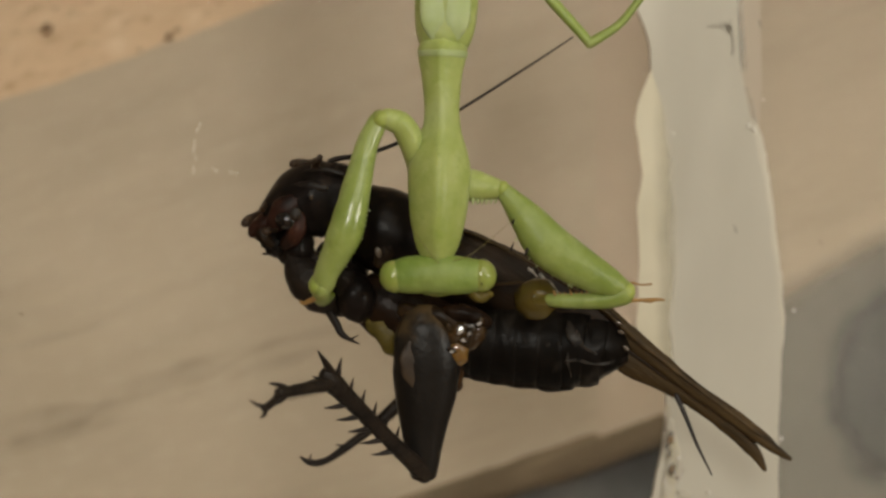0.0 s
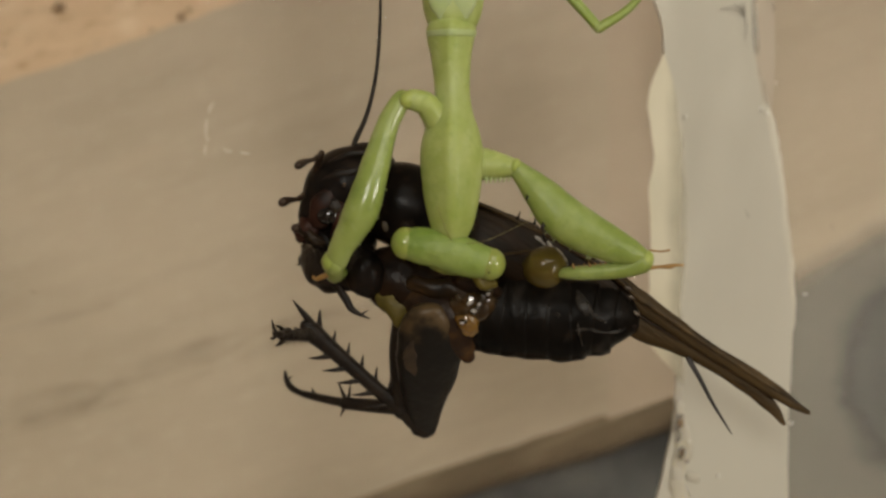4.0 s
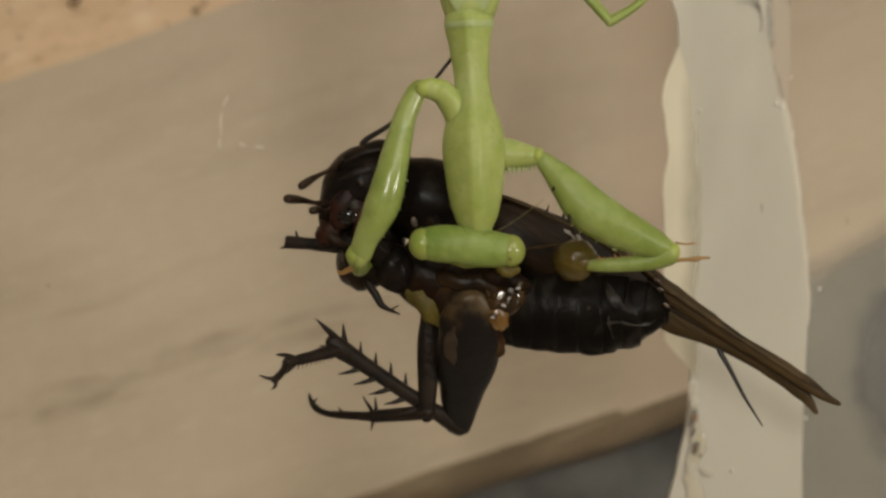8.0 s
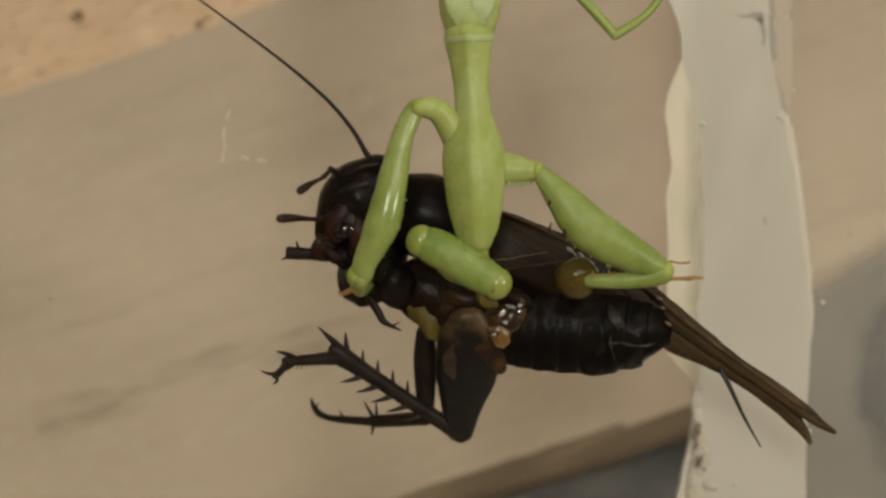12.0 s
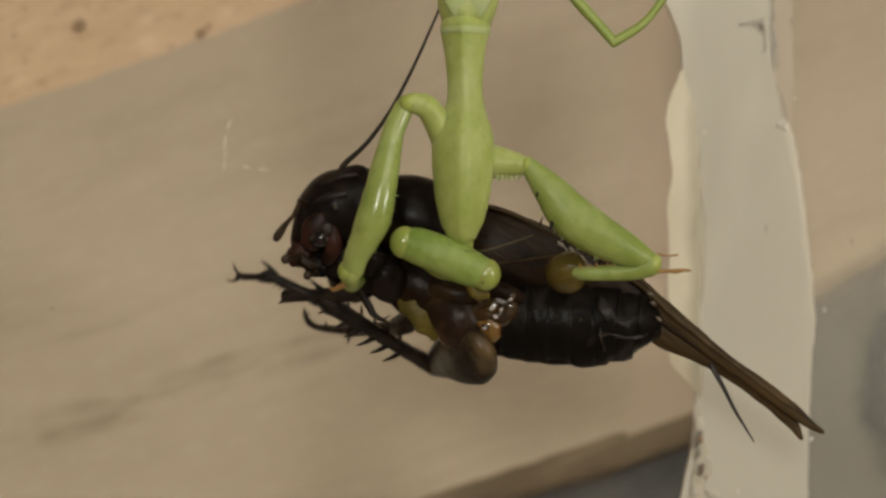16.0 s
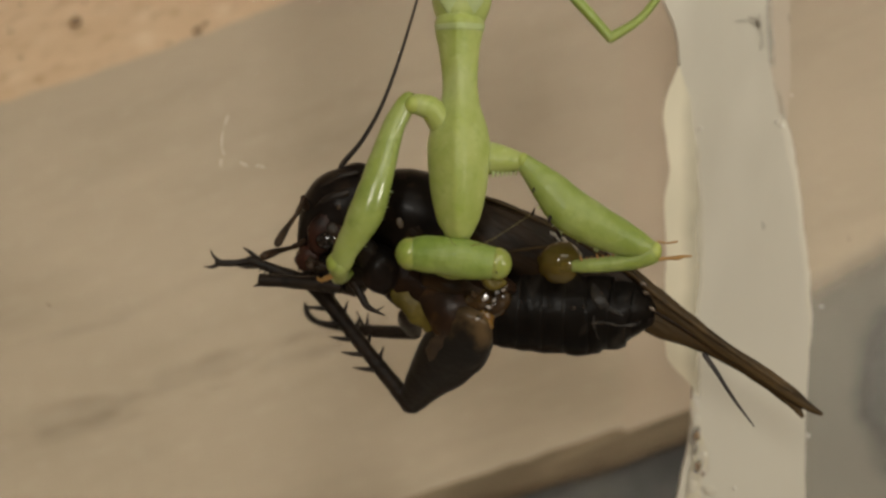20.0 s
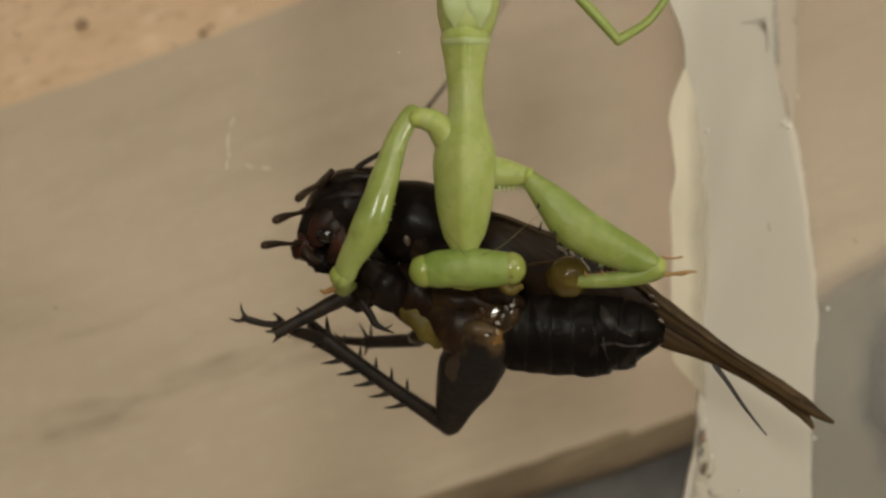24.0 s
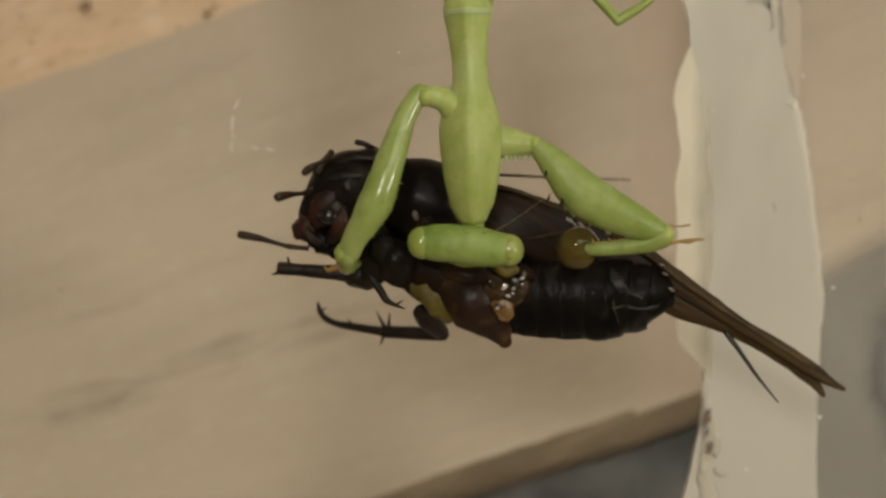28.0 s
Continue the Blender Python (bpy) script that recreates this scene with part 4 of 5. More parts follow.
fore_thigh = joint_limb("fore_femur", [(-10, 0, 0, 26), (20, 2, 0, 40), (60, 2, 0, 40), (90, -4, 0, 26), (112, -14, 0, 9)], LEG, cricket, "stout dark fore thigh", flat=0.8, rough=0.08)
far_shin = joint_limb("far_tibia", [(0, 0, 0, 8), (120, 0, 0, 7), (200, 0, 0, 5), (255, 4, 0, 2)], LEG, cricket, "thin far hind shin", seg=8)

# ---- what moves ----
# seconds, place and clockwise turn in the rest view
MANTIS = [
    (0, 830, 178, 1.1), (0.5, 830, 176, -0.3), (1, 829, 176, 0.1), (1.5, 831, 175, -1), (2, 824, 186, -0.4), (2.5, 829, 177, -1.6),
    (3, 822, 183, -1.2), (3.5, 823, 174, -0.4), (5.5, 849, 178, -2.9), (6, 842, 174, -3), (6.5, 840, 173, -3.3), (7, 843, 175, -3),
    (7.5, 836, 172, -2.9), (8, 838, 170, -2.7), (8.5, 837, 170, -3), (9, 838, 171, -2.7), (9.5, 834, 164, -2.7), (10, 836, 170, -2.2),
    (10.5, 834, 165, -2.6), (11, 834, 167, -2.5), (11.5, 832, 168, -2.8), (12, 833, 172, -2.6), (12.5, 830, 175, -3.1), (14.5, 832, 168, -0.6),
    (15, 828, 167, 1.4), (15.5, 830, 160, 0.5), (16, 819, 141, 0.5), (16.5, 829, 156, -0.2), (17, 826, 150, 0), (17.5, 818, 140, 0.2),
    (18, 818, 133, 0.4), (18.5, 817, 140, -0.1), (19, 822, 140, 0.3), (19.5, 815, 141, 0.8), (20, 815, 141, -0.1), (20.5, 815, 142, 0.1),
    (21, 816, 146, 0), (21.5, 817, 142, -0.8), (23.5, 815, 146, -1), (24, 815, 163, -0.1), (24.5, 821, 159, -1.2), (25, 823, 161, -2),
    (25.5, 820, 156, -1.9), (26, 820, 150, -2.2), (26.5, 822, 142, -1.8), (27, 822, 146, -1.7), (27.5, 818, 152, -1.7), (28, 813, 145, -1.8),
]
CRICKET = [
    (0, 894, 572, 2.1), (0.5, 901, 567, 2), (1, 894, 566, 2.8), (1.5, 905, 554, -0), (2, 895, 574, -0.3), (2.5, 898, 555, -1.1), (3, 888, 557, -1.4),
    (3.5, 886, 551, -0.1), (5.5, 922, 558, -0.2), (6, 918, 550, -0.7), (6.5, 921, 552, -1.2), (7, 920, 553, -1.2), (7.5, 917, 553, -1.1),
    (8, 919, 552, -0.8), (8.5, 921, 551, -0.6), (9, 917, 552, 0.3), (9.5, 911, 545, 0), (10, 914, 555, 0.5), (10.5, 916, 548, -0.8),
    (11, 915, 551, -0), (11.5, 916, 551, -0.8), (12, 917, 559, -0.3), (12.5, 918, 563, 0), (14.5, 924, 566, -0.8), (15, 907, 570, 1.9),
    (15.5, 915, 559, 0.3), (16, 898, 534, 0.1), (16.5, 902, 546, 0.2), (17, 901, 540, -0.1), (17.5, 892, 530, 0.3), (18, 892, 524, 0.3),
    (18.5, 892, 530, 0.4), (19, 892, 525, 0.9), (19.5, 887, 529, 0.8), (20, 891, 523, -0.3), (20.5, 890, 526, 0), (21, 893, 534, -0.9),
    (21.5, 899, 532, -1.5), (23.5, 902, 532, -1.8), (24, 896, 546, -1.6), (24.5, 908, 546, -2.5), (25, 913, 546, -1.9), (25.5, 906, 542, -0.8),
    (26, 900, 533, -0.6), (26.5, 892, 521, 0.2), (27, 898, 528, -0.3), (27.5, 895, 538, 0.4), (28, 905, 532, -3),
]
HEAD = [
    (0, 823, 479, -1.5), (0.5, 826, 481, 3.3), (1, 818, 481, 7.9), (1.5, 830, 480, 3.2), (2, 827, 487, 9.7), (2.5, 823, 478, 21.4),
    (3, 815, 480, 25.9), (3.5, 819, 470, 14.1), (5.5, 835, 481, 9.4), (6, 832, 473, 6.9), (6.5, 835, 474, 6), (7, 828, 475, 18.9),
    (7.5, 830, 472, 5.5), (8, 830, 471, 3.5), (8.5, 832, 471, 1.1), (9, 823, 473, 15.8), (9.5, 825, 467, 5), (10, 820, 473, 16.8),
    (10.5, 818, 465, 14), (11, 821, 468, 11.9), (11.5, 809, 470, 27.4), (12, 812, 474, 28.4), (12.5, 813, 477, 26.3), (14.5, 801, 472, 19),
    (15, 794, 474, 13.3), (15.5, 797, 468, 18.3), (16, 785, 452, 20.7), (16.5, 808, 467, 9.9), (17, 812, 462, 5), (17.5, 803, 454, 3.5),
    (18, 800, 445, 2.1), (18.5, 808, 457, -2.9), (19, 805, 455, 3), (19.5, 803, 455, 3.5), (20, 804, 458, 5.5), (20.5, 805, 458, 4.5),
    (21, 814, 463, -5.9), (21.5, 818, 460, -9.3), (23.5, 820, 463, -8.6), (24, 818, 474, -2.9), (24.5, 829, 469, -4), (25, 830, 475, -2.8),
    (25.5, 830, 468, -8.1), (26, 827, 463, -5.5), (26.5, 810, 453, 7.5), (27, 812, 460, 7), (27.5, 811, 470, 6), (28, 806, 467, 4),
]
# seconds; shifts of the left fore leg's shoulder and foot, of the right one's foot and of its shoulder, against the body
FORE_LEGS = [
    (0, -9, -26, -5, -10, 2, 10, 2, 2), (1, -10, -23, -6, -7, -3, 15, 7, 3), (2, -2, -22, -4, -14, -6, -2, 2, 2),
    (3, 15, -15, -7, -12, -11, -16, -1, -1), (3.5, 17, -21, -7, -14, -9, -16, -1, -1), (5.5, 1, -32, -15, -14, -19, -3, 7, 5),
    (7, 9, -34, -14, -15, -11, -3, 7, 5), (9, 6, -34, -15, -14, -8, 4, 7, 4), (9.5, 3, -31, -16, -16, -5, 3, 4, 4),
    (10.5, 2, -28, -14, -11, -6, 3, 3, 4), (11, 1, -29, -17, -10, -9, 5, 4, 2), (11.5, -1, -26, -14, -6, -9, 8, 2, 2),
    (12.5, 4, -28, -12, -3, -7, 22, 4, 4), (14.5, -4, -22, -7, 6, 11, 16, 5, 2), (15, -9, -26, -2, 10, 14, 20, 5, 3),
    (15.5, -11, -26, 3, 13, 14, 14, 4, 1), (16, -4, -15, 0, 8, 7, 7, 1, -2), (16.5, 0, 0, 0, 4, -5, 2, 3, 0), (17, 0, 1, 1, 0, 0, 0, 0, 0),
    (17.5, 4, -5, -10, -2, 1, 1, -1, -2), (18.5, 7, -5, -9, -7, 1, 0, 0, 0), (20, 11, -8, -7, -11, 4, -12, -1, -2),
    (21, 5, -4, -8, -12, 4, -7, -3, -1), (23.5, 7, -8, -9, -15, 2, -9, -3, -1), (24.5, 8, -14, -12, -17, 1, -13, -2, 1),
    (25, 11, -19, -11, -11, -3, -4, 0, 1), (26, 16, -10, -20, -10, -9, -4, 0, 0), (27, 15, 0, -24, -13, -12, -6, 1, -1),
    (28, 16, 2, -20, -3, -2, -6, -1, -2),
]
# seconds; how far the soft belly sags
BELLY_DROP = [
    (0, 2), (1, 6), (3, 6), (6, 7), (10, 6), (11, 12), (12, 11), (12.5, 9), (14.5, 2), (15, 1), (16, 5), (19, -1), (21, 6), (21.5, 7), (23.5, 15), (24, 16), (25, 9), (27, 7), (28, 3),
]
# seconds; turns of the two hind wings and the tail feeler against the body
TAIL_TURN = [
    (0, -0.5, 1, 6.1), (0.5, 0.6, 2.4, 6), (1, 0.3, 1.8, 5.7), (1.5, -0.8, -0.8, 4.8), (2, -0.9, 1.4, 5.1), (2.5, -1.3, 0, 4.1), (3, -1, -0.2, 4.6),
    (3.5, -2.3, -1.6, 1.6), (5.5, -0.6, 0.9, 6.6), (6, -1.5, -1.5, 4.9), (6.5, -1.7, -2, 4), (7, -0.5, -0.2, 5.9), (7.5, -1.8, -2.2, 2.8),
    (8, -1.6, -1.8, 3.3), (8.5, -1.6, -2, 2.1), (9, -0.5, -1, 3.8), (9.5, -1.4, -1.8, 2.3), (10, -0.2, -0.3, 4), (10.5, -0.7, -1.1, 3.6),
    (11, -0.9, -0.8, 2.9), (11.5, -0.2, -0.2, 4.7), (12, 0.8, 2.2, 5.4), (12.5, 1.3, 2.1, 5.7), (14.5, 1.5, 2, 4.5), (15, 2.1, 2, 4.2),
    (15.5, 2, 2, 3.7), (16, 1.7, 1.7, 2.9), (16.5, 0.8, 1.4, 3), (17, 0.2, -0, 0.6), (17.5, 0.7, 0.2, 1), (18, 0.6, -0.1, 0), (18.5, 0.8, 0.1, 0.3),
    (19, 0.6, -0.5, -0.1), (19.5, -0.4, -2.1, -2.2), (20, -0.3, -2.3, -2.1), (20.5, -1, -2.4, -3.2), (21, -0.3, -1.4, -2), (21.5, -0.3, -0.7, -1),
    (23.5, -0.9, -1.7, -3.3), (24, -0.2, -1.4, -2.7), (24.5, -0.5, -1.5, -2.4), (25, 0.4, -0.5, -1.3), (25.5, -0.2, -1.2, -2), (26, 0.5, -0.1, -0.5),
    (26.5, 0.3, -0.6, -0.2), (27, -0.2, -1, -1.2), (27.5, 0.8, 0.4, 0.1), (28, 0.4, -0.3, -1.7),
]
# seconds; knee of the walking leg
WALK_KNEE = [
    (0, 1094, 69), (1, 1094, 69), (2, 1097, 69), (3, 1097, 72), (3.5, 1094, 73), (5.5, 1086, 76), (6, 1085, 76), (7, 1086, 76), (8, 1084, 75),
    (9, 1084, 75), (10, 1087, 75), (11, 1084, 74), (12, 1088, 75), (12.5, 1088, 74), (14.5, 1087, 75), (15, 1088, 72), (16, 1084, 72), (17, 1091, 70),
    (18, 1081, 70), (19, 1082, 70), (20, 1083, 70), (21, 1083, 71), (21.5, 1083, 70), (23.5, 1081, 71), (24, 1086, 71), (25, 1085, 70),
    (26, 1080, 72), (27, 1078, 71), (28, 1076, 71),
]
# seconds, cricket head's place and turn
CHEAD = [
    (0, 650, 364, 27), (1, 683, 362, 5), (2, 680, 370, 20), (3, 688, 362, 14), (3.5, 690, 354, 11), (5.5, 703, 368, 2), (6, 703, 362, 2),
    (7, 704, 360, 1), (8, 697, 361, 2), (9, 696, 358, 2), (10, 691, 357, 3), (11, 690, 358, 5), (12, 686, 364, 3), (12.5, 687, 372, 3),
    (14.5, 686, 370, -3), (15, 678, 356, -3), (16, 644, 368, 6), (17, 655, 385, 0), (18, 650, 370, 0), (19, 663, 368, 0), (20, 655, 368, 0),
    (21, 655, 372, 1), (21.5, 657, 374, 2), (23.5, 662, 374, 4), (24, 657, 375, 14), (24.3, 661, 379, 16), (24.7, 668, 382, 14), (25, 673, 373, 2),
    (26, 661, 377, -2), (27, 660, 382, -2), (28, 651, 377, 15),
]
# seconds; root, elbow and tip of the upper mouth feeler
PALP = [
    (0, 607, 293, 616, 271, 567, 286), (1, 593, 318, 590, 290, 552, 308), (2, 606, 304, 609, 284, 573, 294), (3, 596, 310, 601, 288, 568, 306),
    (6, 600, 349, 612, 315, 542, 354), (7, 602, 356, 615, 325, 548, 386), (8, 603, 336, 608, 318, 537, 369), (9, 592, 359, 597, 331, 527, 401),
    (10, 595, 339, 596, 320, 518, 369), (11, 594, 325, 587, 318, 532, 375), (12, 596, 318, 584, 312, 530, 354), (15, 576, 341, 567, 333, 518, 381),
    (16, 542, 359, 527, 354, 487, 422), (17, 555, 355, 545, 347, 520, 430), (18, 542, 379, 534, 373, 522, 444), (19, 569, 357, 559, 342, 499, 422),
    (20, 547, 371, 539, 353, 494, 438), (21, 554, 356, 544, 344, 488, 426), (24, 562, 324, 579, 302, 519, 354), (25, 580, 351, 570, 343, 510, 430),
    (26, 551, 400, 529, 380, 442, 447), (27, 545, 408, 535, 398, 413, 386), (28, 548, 333, 571, 301, 523, 341),
]
# seconds; root and tip of the lower mouth feelers
PALP_LOW = [
    (0, 519, 355, 484, 391), (1, 550, 390, 510, 410), (2, 543, 374, 493, 390), (3, 556, 364, 516, 384), (6, 600, 386, 558, 389),
    (7, 604, 411, 504, 429), (8, 590, 394, 510, 390), (9, 592, 411, 477, 432), (10, 588, 412, 473, 424), (11, 582, 416, 472, 432),
    (12, 584, 396, 492, 402), (15, 576, 426, 476, 461), (16, 527, 447, 502, 459), (17, 545, 440, 535, 480), (18, 534, 439, 524, 469),
    (19, 559, 462, 519, 462), (20, 542, 428, 467, 460), (21, 540, 421, 480, 433), (24, 542, 364, 479, 392), (25, 570, 448, 530, 480),
    (26, 549, 442, 541, 472), (27, 543, 451, 503, 481), (28, 538, 368, 473, 385),
]
PALP_SIDE = [
    (0, 539, 398, 522, 405), (1, 575, 454, 525, 454), (2, 593, 438, 510, 450), (3, 556, 426, 538, 426), (6, 600, 457, 568, 459),
    (7, 602, 441, 592, 446), (8, 590, 406, 557, 411), (9, 592, 434, 582, 439), (11, 582, 395, 554, 398), (12, 580, 432, 564, 444),
    (15, 596, 491, 558, 508), (16, 557, 477, 542, 487), (17, 560, 480, 550, 490), (21, 560, 471, 548, 481), (24, 532, 424, 457, 436),
    (25, 590, 473, 574, 488), (26, 579, 482, 569, 492), (27, 513, 516, 423, 583), (28, 528, 473, 376, 445),
]
# seconds; tips of the fore thigh and the far hind shin; root and tip of the broken leg
FORE = [
    (0, 541, 445), (1, 550, 458), (2, 559, 452), (3, 549, 453), (3.5, 549, 455), (5.5, 609, 514), (8, 605, 491), (11, 603, 490), (14.5, 595, 490),
    (17, 598, 500), (20, 598, 483), (24, 597, 499), (28, 583, 499),
]
FARLEG = [
    (0, 1159, 613), (0.85, 1151, 604), (1, 1020, 825), (1.15, 1151, 601), (1.5, 1164, 594), (1.6, 928, 859), (1.75, 1154, 593), (3, 1146, 585),
    (8, 1155, 611), (17, 1150, 585), (24.45, 1154, 579), (24.6, 889, 829), (24.75, 1157, 591), (28, 1138, 589),
]
STUMP = [
    (0, 669, 463, 524, 433), (0.5, 670, 472, 530, 454), (1, 642, 501, 493, 495), (1.5, 653, 499, 523, 499), (2, 658, 532, 513, 502),
    (2.6, 691, 487, 571, 482), (3, 686, 490, 581, 486), (3.5, 686, 512, 576, 486), (5.5, 639, 474, 502, 488), (6, 636, 477, 488, 497),
    (7, 657, 475, 510, 471), (8, 655, 476, 510, 464), (9, 662, 467, 517, 459), (10, 660, 470, 515, 458), (11, 652, 480, 504, 463),
    (12, 654, 468, 506, 460), (12.5, 647, 473, 483, 461), (14.5, 636, 506, 516, 520), (15, 616, 511, 486, 581), (15.5, 627, 511, 497, 541),
    (16, 637, 517, 497, 522), (17, 648, 518, 500, 508), (18, 632, 499, 482, 489), (19, 619, 502, 470, 494), (20, 607, 508, 460, 498),
    (21, 598, 513, 448, 506), (23.5, 616, 504, 476, 492), (24, 612, 519, 437, 612), (24.4, 614, 502, 474, 490), (25, 650, 538, 510, 518),
    (25.5, 630, 518, 462, 625), (25.7, 640, 519, 490, 591), (26, 679, 522, 549, 512), (26.5, 645, 524, 475, 557), (27, 623, 528, 470, 534),
    (28, 623, 520, 473, 508),
]
# seconds; hip, knee, ankle, foot joint, toe of the hind leg
HIND = [
    (0, 795, 563, 801, 843, 629, 658, 544, 688, 506, 726), (0.3, 797, 564, 837, 837, 627, 665, 584, 684, 557, 695),
    (0.4, 779, 564, 779, 847, 627, 655, 571, 674, 537, 685), (0.5, 836, 574, 582, 776, 606, 554, 522, 541, 470, 533),
    (0.6, 833, 597, 519, 617, 610, 540, 554, 525, 519, 516), (0.7, 807, 577, 675, 725, 615, 561, 570, 524, 543, 502),
    (0.8, 790, 582, 710, 802, 618, 560, 555, 570, 517, 576), (0.9, 785, 580, 739, 799, 593, 543, 543, 570, 512, 586),
    (1, 786, 600, 722, 801, 595, 560, 510, 551, 490, 586), (1.2, 799, 578, 697, 876, 566, 697, 503, 754, 464, 789),
    (1.4, 823, 586, 712, 772, 553, 533, 476, 527, 428, 523), (1.5, 788, 576, 848, 780, 636, 604, 589, 623, 560, 634),
    (1.6, 776, 586, 847, 851, 675, 689, 650, 746, 634, 781), (1.8, 811, 574, 659, 829, 527, 606, 439, 638, 385, 657),
    (2, 804, 594, 709, 807, 553, 562, 456, 563, 393, 570), (2.3, 787, 593, 787, 788, 601, 585, 541, 597, 504, 605),
    (3, 781, 595, 781, 790, 596, 606, 516, 608, 493, 640), (3.5, 772, 592, 769, 789, 575, 595, 527, 602, 498, 607),
    (5.5, 839, 579, 848, 820, 617, 652, 581, 712, 559, 749), (6, 835, 573, 837, 820, 620, 676, 546, 729, 534, 779),
    (7, 832, 576, 824, 813, 609, 663, 530, 705, 512, 741), (8, 833, 576, 817, 801, 595, 643, 512, 678, 480, 721),
    (10, 829, 579, 813, 797, 595, 631, 506, 654, 483, 691), (11, 827, 580, 811, 795, 594, 632, 507, 650, 482, 688),
    (12, 824, 584, 815, 789, 594, 634, 506, 652, 478, 688), (12.5, 822, 586, 817, 786, 592, 606, 526, 648, 486, 674),
    (14.5, 819, 604, 782, 756, 555, 572, 474, 568, 424, 566), (14.7, 833, 611, 782, 746, 569, 550, 494, 541, 448, 536),
    (14.8, 827, 600, 776, 731, 573, 559, 492, 540, 442, 529), (14.9, 841, 609, 810, 744, 608, 548, 539, 548, 496, 548),
    (15, 808, 612, 880, 831, 636, 704, 566, 731, 556, 786), (15.1, 793, 612, 824, 831, 621, 693, 579, 724, 554, 743),
    (15.2, 807, 587, 696, 841, 524, 652, 455, 684, 412, 703), (15.3, 852, 587, 710, 784, 508, 581, 420, 588, 366, 592),
    (15.5, 841, 608, 766, 733, 577, 525, 490, 519, 436, 515), (15.7, 835, 609, 754, 708, 561, 520, 467, 504, 409, 495),
    (15.9, 839, 600, 768, 668, 545, 500, 457, 494, 403, 490), (16, 843, 610, 762, 648, 572, 529, 467, 482, 400, 487),
    (16.2, 834, 598, 680, 714, 620, 456, 520, 427, 458, 410), (16.4, 834, 593, 704, 724, 574, 493, 479, 439, 420, 406),
    (16.6, 833, 589, 699, 735, 596, 491, 490, 441, 425, 411), (17, 830, 585, 728, 708, 552, 480, 485, 420, 405, 422),
    (18, 836, 574, 727, 726, 556, 491, 444, 456, 371, 471), (19, 834, 574, 726, 726, 559, 487, 451, 450, 376, 452),
    (20, 832, 573, 724, 725, 550, 491, 434, 460, 364, 469), (21, 835, 574, 727, 723, 544, 493, 424, 463, 354, 476),
    (21.5, 837, 574, 729, 722, 551, 484, 438, 472, 369, 464), (23.5, 839, 582, 737, 748, 563, 517, 438, 492, 361, 477),
    (24, 836, 591, 785, 761, 552, 589, 482, 574, 387, 554), (24.2, 831, 577, 648, 774, 588, 537, 506, 487, 456, 456),
    (24.4, 846, 572, 694, 769, 603, 522, 521, 478, 471, 451), (24.6, 849, 581, 754, 750, 596, 527, 489, 456, 424, 413),
    (24.8, 875, 588, 571, 729, 592, 537, 492, 493, 430, 466), (25, 827, 596, 713, 776, 556, 525, 460, 445, 388, 433),
    (25.2, 821, 598, 780, 770, 578, 561, 478, 542, 416, 531), (25.4, 816, 599, 812, 775, 593, 586, 511, 569, 461, 558),
    (25.5, 803, 600, 860, 800, 601, 668, 532, 675, 489, 680), (25.6, 777, 601, 980, 811, 828, 778, 792, 766, 770, 758),
    (25.7, 770, 612, 1023, 802, 889, 719, 864, 669, 849, 639), (25.75, 754, 600, 769, 880, 629, 790, 579, 796, 549, 800),
    (25.8, 734, 592, 511, 773, 489, 900, 501, 937, 509, 960), (25.9, 661, 585, 478, 656, 539, 879, 551, 930, 559, 961),
    (26, 637, 592, 444, 507, 509, 767, 528, 826, 539, 862), (26.1, 656, 608, 445, 486, 546, 760, 572, 805, 588, 833),
    (26.2, 722, 805, 477, 665, 587, 935, 612, 978, 627, 1005), (26.3, 776, 1226, 546, 1056, 626, 1326, 651, 1376, 666, 1406),
    (26.4, 836, 1788, 586, 1658, 666, 1908, 691, 1958, 706, 1988), (26.5, 855, 2294, 625, 2279, 525, 2299, 463, 2302, 425, 2304),
    (28, 853, 2312, 623, 2297, 523, 2317, 461, 2320, 423, 2322),
]
